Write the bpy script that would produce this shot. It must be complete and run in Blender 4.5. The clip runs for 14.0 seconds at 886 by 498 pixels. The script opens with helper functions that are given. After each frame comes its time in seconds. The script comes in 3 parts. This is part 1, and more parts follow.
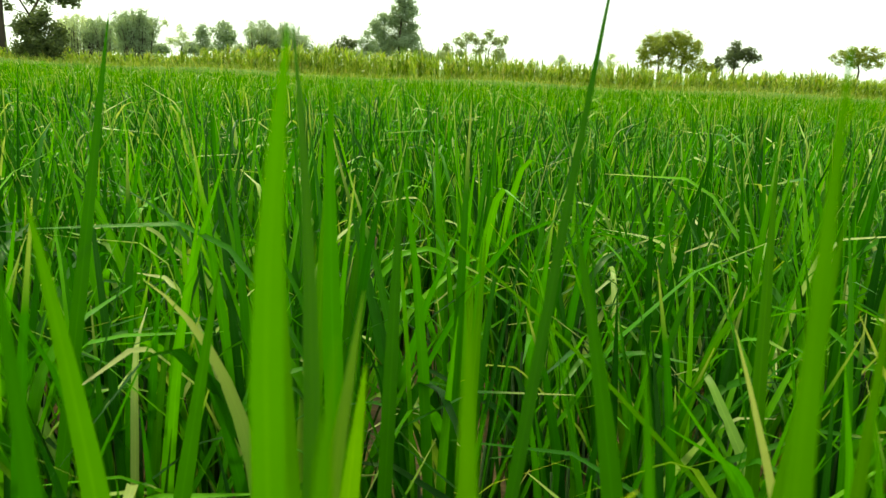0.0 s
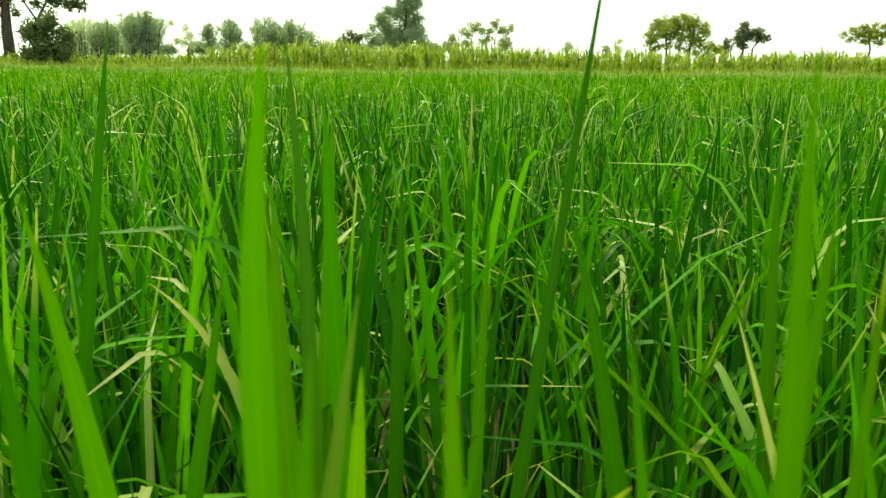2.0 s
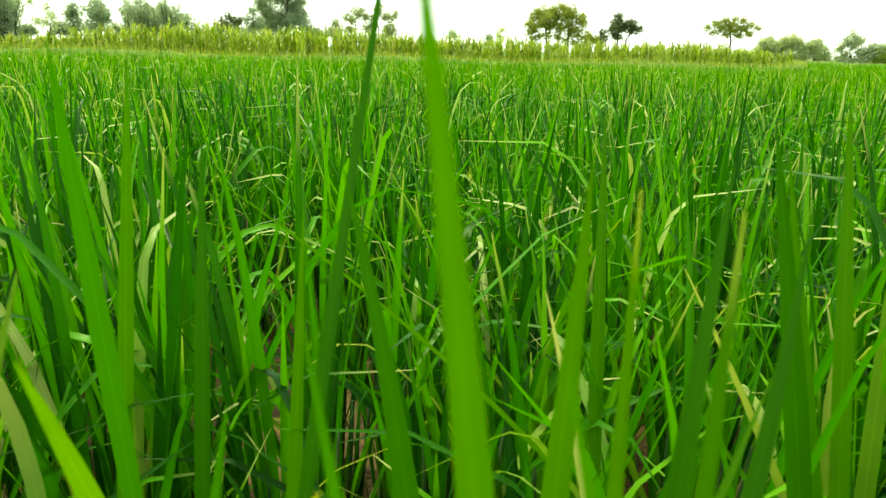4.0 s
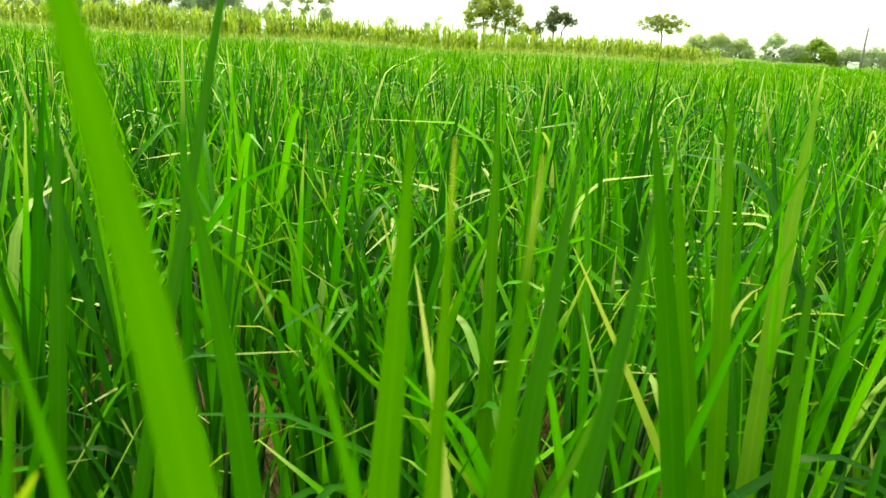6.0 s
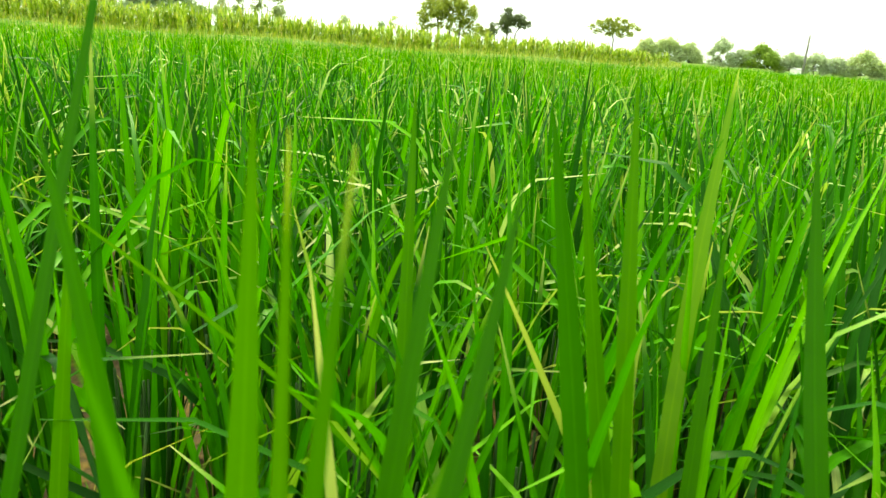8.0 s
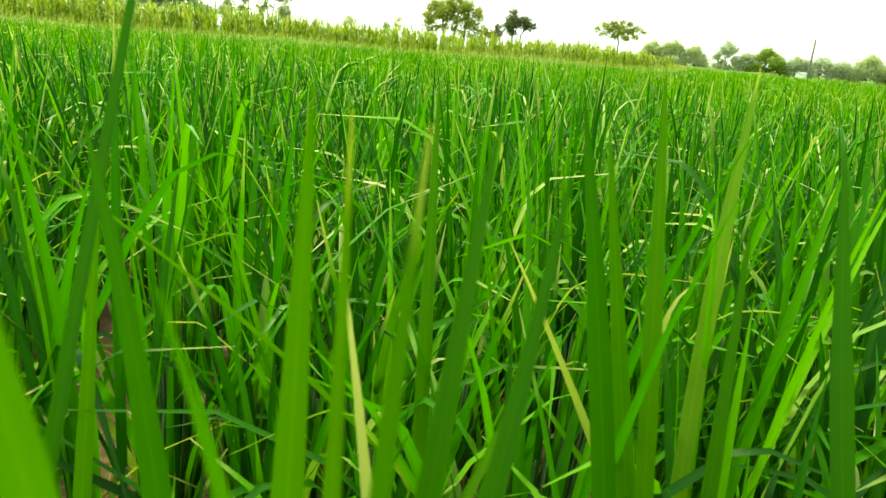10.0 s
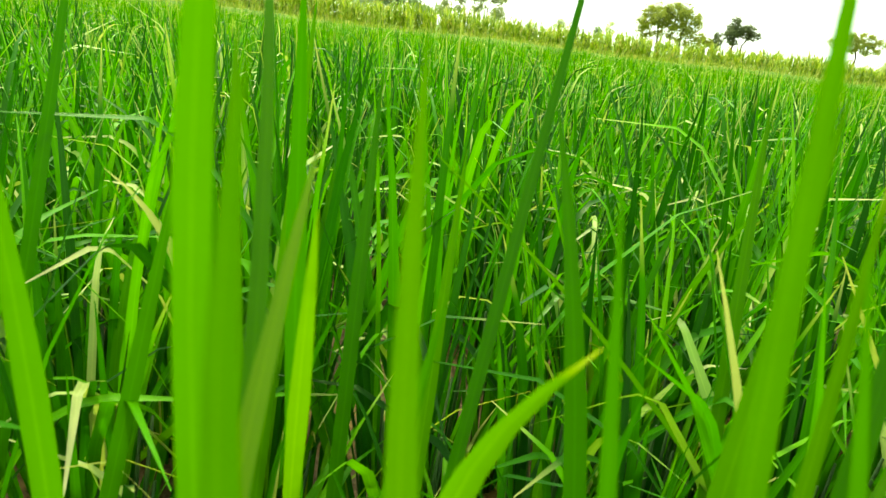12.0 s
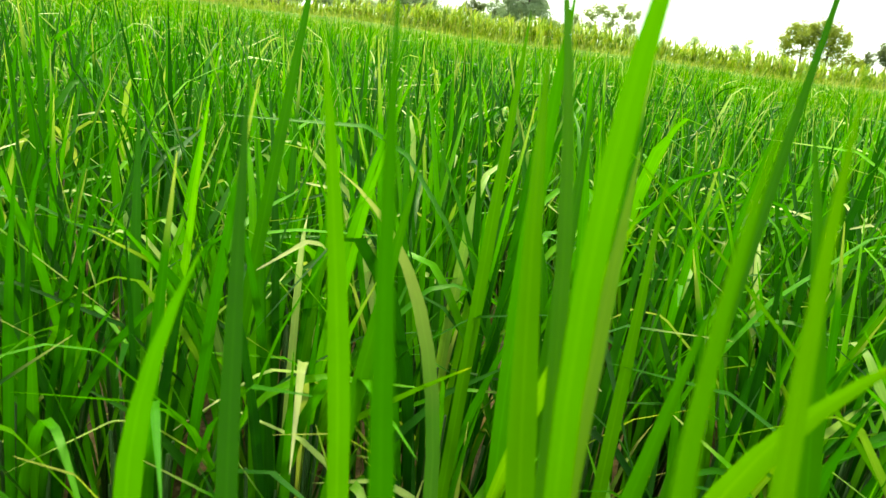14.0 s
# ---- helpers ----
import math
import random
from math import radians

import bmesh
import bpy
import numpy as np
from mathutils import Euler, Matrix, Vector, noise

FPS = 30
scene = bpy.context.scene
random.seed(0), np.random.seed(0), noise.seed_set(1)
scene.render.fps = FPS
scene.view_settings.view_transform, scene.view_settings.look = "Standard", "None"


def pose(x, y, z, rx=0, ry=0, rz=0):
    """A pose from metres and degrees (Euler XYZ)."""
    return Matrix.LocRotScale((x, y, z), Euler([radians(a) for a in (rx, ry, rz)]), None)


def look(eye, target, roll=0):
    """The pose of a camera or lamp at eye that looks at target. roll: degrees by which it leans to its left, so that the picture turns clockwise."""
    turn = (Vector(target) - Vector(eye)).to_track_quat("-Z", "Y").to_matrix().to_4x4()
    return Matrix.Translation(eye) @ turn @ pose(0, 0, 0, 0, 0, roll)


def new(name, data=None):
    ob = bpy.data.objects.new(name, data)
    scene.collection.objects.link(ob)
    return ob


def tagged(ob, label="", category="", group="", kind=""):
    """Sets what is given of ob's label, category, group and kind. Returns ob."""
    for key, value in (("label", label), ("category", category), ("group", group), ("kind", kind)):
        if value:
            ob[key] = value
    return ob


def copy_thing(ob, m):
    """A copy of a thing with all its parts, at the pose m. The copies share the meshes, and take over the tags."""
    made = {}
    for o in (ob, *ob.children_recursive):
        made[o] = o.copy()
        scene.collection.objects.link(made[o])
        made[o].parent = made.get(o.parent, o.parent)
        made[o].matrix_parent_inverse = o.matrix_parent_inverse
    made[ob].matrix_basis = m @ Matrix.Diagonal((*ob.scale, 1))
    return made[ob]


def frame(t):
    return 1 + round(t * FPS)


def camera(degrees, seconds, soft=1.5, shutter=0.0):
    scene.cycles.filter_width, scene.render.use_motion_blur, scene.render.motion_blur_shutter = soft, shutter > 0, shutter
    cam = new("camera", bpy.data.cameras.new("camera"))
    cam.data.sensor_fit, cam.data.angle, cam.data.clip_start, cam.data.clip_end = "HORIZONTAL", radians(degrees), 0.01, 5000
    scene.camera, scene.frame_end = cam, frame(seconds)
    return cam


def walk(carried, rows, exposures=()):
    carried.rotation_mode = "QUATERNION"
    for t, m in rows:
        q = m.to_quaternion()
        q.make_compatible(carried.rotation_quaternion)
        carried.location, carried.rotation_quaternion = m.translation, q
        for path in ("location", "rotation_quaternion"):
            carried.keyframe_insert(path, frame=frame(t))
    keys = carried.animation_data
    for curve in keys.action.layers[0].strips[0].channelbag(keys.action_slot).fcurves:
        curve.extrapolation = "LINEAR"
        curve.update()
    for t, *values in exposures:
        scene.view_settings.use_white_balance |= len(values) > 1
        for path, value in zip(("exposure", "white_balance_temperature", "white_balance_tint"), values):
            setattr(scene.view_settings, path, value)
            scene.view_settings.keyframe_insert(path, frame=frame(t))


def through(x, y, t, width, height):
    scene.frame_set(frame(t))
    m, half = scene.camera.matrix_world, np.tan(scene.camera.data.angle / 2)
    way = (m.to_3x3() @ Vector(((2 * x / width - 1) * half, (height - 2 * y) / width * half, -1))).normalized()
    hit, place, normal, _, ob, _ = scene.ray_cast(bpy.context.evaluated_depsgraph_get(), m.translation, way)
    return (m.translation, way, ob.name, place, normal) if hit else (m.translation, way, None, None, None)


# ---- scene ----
# ---- camera and walk ----
cam = camera(61.6, 14.0, soft=1.35)
cam.data.dof.use_dof, cam.data.dof.focus_distance, cam.data.dof.aperture_fstop = True, 2.0, 13.0
PATH = [
    (0.0, pose(0.008, 0.008, 0.812, 76.42, -2.49, -0.48)),
    (0.5, pose(0.009, 0.010, 0.808, 76.70, -1.53, -0.66)),
    (1.0, pose(0.017, 0.010, 0.809, 76.46, -0.94, -0.34)),
    (1.5, pose(0.012, 0.004, 0.818, 75.73, -0.03, 0.00)),
    (2.0, pose(0.016, 0.007, 0.817, 75.75, -0.60, 0.01)),
    (2.5, pose(0.031, 0.018, 0.812, 75.74, -1.09, -1.69)),
    (3.0, pose(0.045, 0.025, 0.810, 75.54, -1.66, -3.98)),
    (3.5, pose(0.066, 0.039, 0.804, 75.32, -1.45, -6.58)),
    (5.8, pose(0.125, 0.058, 0.780, 73.89, -3.29, -12.60)),
    (6.0, pose(0.131, 0.061, 0.781, 74.23, -3.30, -13.16)),
    (6.5, pose(0.146, 0.055, 0.784, 74.42, -2.66, -14.19)),
    (7.0, pose(0.161, 0.060, 0.782, 74.49, -3.13, -15.56)),
    (7.5, pose(0.168, 0.060, 0.781, 74.46, -4.12, -16.46)),
    (10.0, pose(0.151, 0.063, 0.773, 74.56, -4.63, -16.16)),
    (10.5, pose(0.120, 0.063, 0.774, 74.31, -3.96, -12.68)),
    (11.0, pose(0.082, 0.054, 0.779, 74.49, -4.05, -8.47)),
    (11.5, pose(0.048, 0.038, 0.772, 74.13, -5.57, -4.19)),
    (12.0, pose(0.019, 0.022, 0.767, 73.24, -6.62, -0.68)),
    (12.5, pose(-0.000, 0.024, 0.772, 73.14, -6.25, 1.96)),
    (13.0, pose(-0.014, -0.000, 0.767, 73.06, -6.25, 4.23)),
    (13.5, pose(-0.033, -0.011, 0.773, 72.94, -6.95, 6.46)),
    (14.0, pose(-0.058, -0.024, 0.761, 73.19, -7.15, 8.84)),
]
KELVIN, TINT = 8300, -20
EXPOSURES = [(t, stops + 0.04, KELVIN, TINT) for t, stops in ((0.0, 0.15), (3.5, 0.42), (6.0, 0.82), (7.5, 0.88), (10.0, 0.68), (11.0, 0.75), (11.5, 0.66), (12.0, 0.85), (12.5, 0.90), (14.0, 0.88))]
walk(cam, PATH, EXPOSURES)

# ---- world and sun ----
SUN_ELEVATION, SUN_AZIMUTH = radians(58), radians(-35)   # azimuth from straight ahead (+y) towards +x
world = bpy.data.worlds.new("world")
scene.world = world
world.use_nodes = True
wn = world.node_tree
sky = wn.nodes.new("ShaderNodeTexSky")
sky.sky_type = "NISHITA"
sky.sun_disc = False
sky.sun_elevation, sky.sun_rotation = SUN_ELEVATION, SUN_AZIMUTH
sky.air_density, sky.dust_density, sky.ozone_density = 1.0, 2.0, 1.0
haze = wn.nodes.new("ShaderNodeMix")          # bright white monsoon haze over the blue
haze.data_type = "RGBA"
haze.inputs[0].default_value = 0.8
haze.inputs[7].default_value = (9.6, 10.0, 10.9, 1)
wn.links.new(sky.outputs["Color"], haze.inputs[6])
wn.links.new(haze.outputs[2], wn.nodes["Background"].inputs["Color"])
wn.nodes["Background"].inputs["Strength"].default_value = 0.150
sun_data = bpy.data.lights.new("sun", "SUN")
sun_data.energy, sun_data.angle, sun_data.color = 3.6, radians(8.0), (1.0, 0.96, 0.88)
sun = new("sun", sun_data)
toward = Vector((math.sin(SUN_AZIMUTH) * math.cos(SUN_ELEVATION), math.cos(SUN_AZIMUTH) * math.cos(SUN_ELEVATION), math.sin(SUN_ELEVATION)))
sun.matrix_world = look(toward * 50, (0, 0, 0))


# ---- materials ----
def material(name):
    m = bpy.data.materials.new(name)
    m.use_nodes = True
    nt = m.node_tree
    for n in list(nt.nodes):
        nt.nodes.remove(n)
    return m, nt


def node(nt, kind, **inputs):
    n = nt.nodes.new(kind)
    for key, value in inputs.items():
        n.inputs[key.replace("_", " ")].default_value = value
    return n


def math_node(nt, op, a, b=None):
    n = nt.nodes.new("ShaderNodeMath")
    n.operation = op
    for i, v in enumerate((a, b)):
        if v is None:
            continue
        if isinstance(v, (int, float)):
            n.inputs[i].default_value = v
        else:
            nt.links.new(v, n.inputs[i])
    return n.outputs[0]


def ramp(nt, fac, stops):
    n = nt.nodes.new("ShaderNodeValToRGB")
    while len(n.color_ramp.elements) < len(stops):
        n.color_ramp.elements.new(0.5)
    for e, (at, c) in zip(n.color_ramp.elements, stops):
        e.position, e.color = at, (*c, 1)
    nt.links.new(fac, n.inputs[0])
    return n.outputs[0]


def mix(nt, fac, a, b, blend="MIX"):
    n = nt.nodes.new("ShaderNodeMix")
    n.data_type, n.blend_type = "RGBA", blend
    for socket, v in ((n.inputs[0], fac), (n.inputs[6], a), (n.inputs[7], b)):
        if isinstance(v, (int, float)):
            socket.default_value = v
        elif isinstance(v, tuple):
            socket.default_value = (*v, 1)
        else:
            nt.links.new(v, socket)
    return n.outputs[2]


def leaf_material(name, stops, through_light=0.4, rough=0.45, gloss=0.5, tip=(0.42, 0.40, 0.06), tip_amount=0.6, glow=(1.25, 1.2, 0.6), veins=True, sheen=(1.0, 1.0, 1.0), tip_from=0.955):
    """A blade: colour by leaf, pale midrib and veins along it, yellowed tip, light shining through."""
    m, nt = material(name)
    info, geo, uv = nt.nodes.new("ShaderNodeObjectInfo"), nt.nodes.new("ShaderNodeNewGeometry"), nt.nodes.new("ShaderNodeUVMap")
    rnd = math_node(nt, "FRACT", math_node(nt, "ADD", info.outputs["Random"], geo.outputs["Random Per Island"]))
    col = ramp(nt, rnd, stops)
    sep = nt.nodes.new("ShaderNodeSeparateXYZ")
    nt.links.new(uv.outputs[0], sep.inputs[0])
    u, v = sep.outputs[0], sep.outputs[1]
    blotch = node(nt, "ShaderNodeTexNoise", Scale=38.0, Detail=3.0)
    nt.links.new(geo.outputs["Position"], blotch.inputs["Vector"])
    col = mix(nt, math_node(nt, "MULTIPLY", blotch.outputs["Fac"], 0.45), col, mix(nt, 1.0, col, (0.55, 0.62, 0.5), "MULTIPLY"))
    bump_out = None
    if veins:
        stretch = nt.nodes.new("ShaderNodeCombineXYZ")
        nt.links.new(math_node(nt, "MULTIPLY", u, 14.0), stretch.inputs[0])
        nt.links.new(math_node(nt, "MULTIPLY", v, 1.5), stretch.inputs[1])
        nt.links.new(math_node(nt, "MULTIPLY", rnd, 40.0), stretch.inputs[2])
        vein = node(nt, "ShaderNodeTexNoise", Scale=1.0, Detail=2.0)
        nt.links.new(stretch.outputs[0], vein.inputs["Vector"])
        col = mix(nt, math_node(nt, "MULTIPLY", vein.outputs["Fac"], 0.35), col, mix(nt, 1.0, col, (1.5, 1.35, 1.3), "MULTIPLY"))
        mid = math_node(nt, "LESS_THAN", math_node(nt, "ABSOLUTE", math_node(nt, "SUBTRACT", u, 0.5)), 0.055)
        col = mix(nt, math_node(nt, "MULTIPLY", mid, 0.22), col, mix(nt, 1.0, col, (2.0, 1.6, 1.8), "MULTIPLY"))
        bump = node(nt, "ShaderNodeBump", Strength=0.25, Distance=0.002)
        nt.links.new(vein.outputs["Fac"], bump.inputs["Height"])
        bump_out = bump.outputs[0]
    if tip_amount:
        end = ramp(nt, v, [(0.0, (0, 0, 0)), (tip_from, (0, 0, 0)), (1.0, (1, 1, 1))])
        some = math_node(nt, "GREATER_THAN", math_node(nt, "FRACT", math_node(nt, "MULTIPLY", rnd, 7.3)), 1.0 - tip_amount)
        col = mix(nt, math_node(nt, "MULTIPLY", end, some), col, tip)
    p = node(nt, "ShaderNodeBsdfPrincipled", Roughness=rough)
    p.inputs["Specular IOR Level"].default_value = gloss
    p.inputs["Specular Tint"].default_value = (*sheen, 1)
    nt.links.new(col, p.inputs["Base Color"])
    tr = nt.nodes.new("ShaderNodeBsdfTranslucent")
    nt.links.new(mix(nt, 1.0, col, glow, "MULTIPLY"), tr.inputs["Color"])
    if bump_out:
        nt.links.new(bump_out, p.inputs["Normal"])
    mx = nt.nodes.new("ShaderNodeMixShader")
    mx.inputs[0].default_value = through_light
    out = nt.nodes.new("ShaderNodeOutputMaterial")
    nt.links.new(p.outputs[0], mx.inputs[1])
    nt.links.new(tr.outputs[0], mx.inputs[2])
    nt.links.new(mx.outputs[0], out.inputs[0])
    return m


def rough_material(name, stops, scale, fine, rough=0.9, bump=0.4, dist=0.02, gloss=0.3):
    """Soil, bark, plaster: two scales of noise in colour and relief."""
    m, nt = material(name)
    geo = nt.nodes.new("ShaderNodeNewGeometry")
    a, b = node(nt, "ShaderNodeTexNoise", Scale=scale, Detail=4.0), node(nt, "ShaderNodeTexNoise", Scale=fine, Detail=6.0)
    for n in (a, b):
        nt.links.new(geo.outputs["Position"], n.inputs["Vector"])
    f = math_node(nt, "ADD", math_node(nt, "MULTIPLY", a.outputs["Fac"], 0.55), math_node(nt, "MULTIPLY", b.outputs["Fac"], 0.45))
    col = ramp(nt, f, stops)
    p = node(nt, "ShaderNodeBsdfPrincipled", Roughness=rough)
    p.inputs["Specular IOR Level"].default_value = gloss
    nt.links.new(col, p.inputs["Base Color"])
    bp = node(nt, "ShaderNodeBump", Strength=bump, Distance=dist)
    nt.links.new(b.outputs["Fac"], bp.inputs["Height"])
    nt.links.new(bp.outputs[0], p.inputs["Normal"])
    out = nt.nodes.new("ShaderNodeOutputMaterial")
    nt.links.new(p.outputs[0], out.inputs[0])
    return m


# The lime top stop stands in for sunlit leaf edges.
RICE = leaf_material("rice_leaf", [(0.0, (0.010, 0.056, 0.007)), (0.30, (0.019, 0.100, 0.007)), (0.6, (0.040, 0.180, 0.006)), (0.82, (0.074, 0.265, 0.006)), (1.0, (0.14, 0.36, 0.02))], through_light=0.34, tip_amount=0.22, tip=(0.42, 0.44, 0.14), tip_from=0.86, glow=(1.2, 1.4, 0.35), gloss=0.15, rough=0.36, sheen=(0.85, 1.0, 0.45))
# Dry leaves, and bent ones with sun glints painted into the colour.
RICE_PALE_GLINT = leaf_material("pale_glint_rice_leaf", [(0.0, (0.09, 0.24, 0.02)), (0.4, (0.22, 0.37, 0.05)), (1.0, (0.46, 0.52, 0.17))], through_light=0.35, tip_amount=0.6, tip=(0.52, 0.50, 0.24), tip_from=0.8, glow=(1.15, 1.2, 0.5), gloss=0.3, rough=0.4)
# Lighter, yellower copy of RICE past six metres: sunlit look put into colour.
RICE_FAR_LIT = leaf_material("far_lit_rice_leaf", [(0.0, (0.020, 0.105, 0.003)), (0.3, (0.048, 0.185, 0.002)), (0.75, (0.098, 0.285, 0.002)), (1.0, (0.19, 0.37, 0.02))], through_light=0.42, tip_amount=0.25, tip=(0.42, 0.44, 0.12), tip_from=0.86, glow=(1.25, 1.35, 0.3), gloss=0.06, rough=0.4, sheen=(0.85, 1.0, 0.4), veins=False)
RICE_BROAD = leaf_material("broad_rice_leaf", [(0.0, (0.025, 0.108, 0.003)), (0.5, (0.043, 0.150, 0.003)), (1.0, (0.074, 0.200, 0.004))], tip_amount=0.05, tip=(0.40, 0.43, 0.08), glow=(1.15, 1.4, 0.3), gloss=0.13, through_light=0.55)
# Lighter copy of RICE_BROAD; light falling on these blades is in the colour.
RICE_BROAD_LIT = leaf_material("broad_lit_rice_leaf", [(0.0, (0.050, 0.150, 0.002)), (0.5, (0.064, 0.172, 0.002)), (1.0, (0.080, 0.196, 0.003))], tip_amount=0.12, tip=(0.40, 0.43, 0.08), glow=(1.2, 1.35, 0.3), gloss=0.1, through_light=0.55)
RICE_YELLOW = leaf_material("yellowing_rice_leaf", [(0.0, (0.050, 0.160, 0.004)), (0.5, (0.082, 0.198, 0.006)), (1.0, (0.13, 0.24, 0.012))], tip_amount=0.4, tip=(0.40, 0.44, 0.07), glow=(1.2, 1.4, 0.3), gloss=0.13, through_light=0.45)
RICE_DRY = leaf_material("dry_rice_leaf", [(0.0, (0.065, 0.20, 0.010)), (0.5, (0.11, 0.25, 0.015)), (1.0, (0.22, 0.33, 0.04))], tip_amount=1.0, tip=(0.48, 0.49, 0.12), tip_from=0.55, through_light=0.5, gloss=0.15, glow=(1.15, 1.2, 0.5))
CROP = leaf_material("maize_leaf", [(0.0, (0.09, 0.17, 0.012)), (0.4, (0.23, 0.34, 0.03)), (0.85, (0.42, 0.50, 0.08)), (1.0, (0.50, 0.42, 0.16))], veins=False, tip_amount=0.3, tip_from=0.8, glow=(1.25, 1.25, 0.5))
GRASS = leaf_material("grass_blade", [(0.0, (0.12, 0.22, 0.015)), (0.5, (0.24, 0.33, 0.035)), (1.0, (0.46, 0.44, 0.13))], veins=False, tip_amount=0.3)
# Near-black green: shade deep inside the hills is partly in this colour.
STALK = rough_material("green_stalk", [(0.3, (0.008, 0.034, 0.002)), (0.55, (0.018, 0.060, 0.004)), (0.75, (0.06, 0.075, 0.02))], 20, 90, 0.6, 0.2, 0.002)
SOIL = rough_material("wet_red_soil", [(0.25, (0.016, 0.010, 0.003)), (0.50, (0.070, 0.040, 0.007)), (0.72, (0.25, 0.145, 0.024))], 5, 45, 0.75, 0.8, 0.02, 0.4)
TURF = rough_material("field_turf", [(0.3, (0.05, 0.11, 0.010)), (0.5, (0.10, 0.17, 0.02)), (0.7, (0.18, 0.21, 0.04))], 0.4, 6, 0.95)
BARK = rough_material("tree_bark", [(0.3, (0.03, 0.024, 0.018)), (0.6, (0.07, 0.055, 0.042)), (0.8, (0.12, 0.10, 0.075))], 2, 14, 0.9, 0.6, 0.03)


def tree_leaves(name, dark, light, through=0.35):
    return leaf_material(name, [(0.0, dark), (0.6, tuple((a + b) / 2 for a, b in zip(dark, light))), (1.0, light)], through, 0.5, 0.35, veins=False, tip_amount=0.0)


LEAF_OLIVE = tree_leaves("olive_tree_leaves", (0.22, 0.27, 0.035), (0.45, 0.50, 0.08), 0.55)
LEAF_DARK = tree_leaves("dark_tree_leaves", (0.06, 0.09, 0.035), (0.16, 0.20, 0.07), 0.45)
# Grey, far and hazy foliage carries distance haze in its pale leaf colours.
LEAF_HAZE_GREY = tree_leaves("haze_grey_tree_leaves", (0.22, 0.30, 0.22), (0.36, 0.44, 0.33), 0.55)
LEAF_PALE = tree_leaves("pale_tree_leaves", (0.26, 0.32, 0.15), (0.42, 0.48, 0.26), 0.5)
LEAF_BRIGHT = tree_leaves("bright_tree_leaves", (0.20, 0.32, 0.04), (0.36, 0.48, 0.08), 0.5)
LEAF_HAZE_FAR = tree_leaves("haze_far_tree_leaves", (0.44, 0.52, 0.42), (0.60, 0.66, 0.56), 0.6)
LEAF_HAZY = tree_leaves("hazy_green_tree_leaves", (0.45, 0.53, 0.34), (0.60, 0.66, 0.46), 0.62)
WHITEWASH = rough_material("whitewash", [(0.3, (0.70, 0.70, 0.68)), (0.7, (0.82, 0.82, 0.80))], 1.5, 20, 0.9, 0.2)
ROOFING = rough_material("grey_roofing", [(0.3, (0.30, 0.30, 0.30)), (0.7, (0.42, 0.42, 0.42))], 2, 20, 0.7, 0.2)
CONCRETE = rough_material("grey_concrete", [(0.3, (0.13, 0.12, 0.11)), (0.7, (0.22, 0.21, 0.20))], 3, 30, 0.9, 0.2)


# ---- building helpers ----
def smooth(a, b, x):
    f = min(1.0, max(0.0, (x - a) / (b - a)))
    return f * f * (3 - 2 * f)


def ground_z(x, y):
    """Height of the ground: the field sags a little towards the middle of its far bank."""
    return -0.10 * smooth(2.5, 22.0, y) * (1 - 0.75 * smooth(8.0, 26.0, x)) * (1 - 0.35 * smooth(6.0, 14.0, -x)) * (1 - smooth(34.0, 70.0, y))


def mesh_from(name, verts, faces, mats, uvs=None, smooth_shade=False):
    me = bpy.data.meshes.new(name)
    me.from_pydata(verts, [], faces)
    for m in mats:
        me.materials.append(m)
    if uvs is not None:
        layer = me.uv_layers.new(name="UVMap")
        loops = np.empty(len(me.loops), dtype=np.int32)
        me.loops.foreach_get("vertex_index", loops)
        layer.data.foreach_set("uv", np.asarray(uvs, dtype=np.float32)[loops].ravel())
    if smooth_shade:
        me.polygons.foreach_set("use_smooth", [True] * len(me.polygons))
    me.update()
    return me


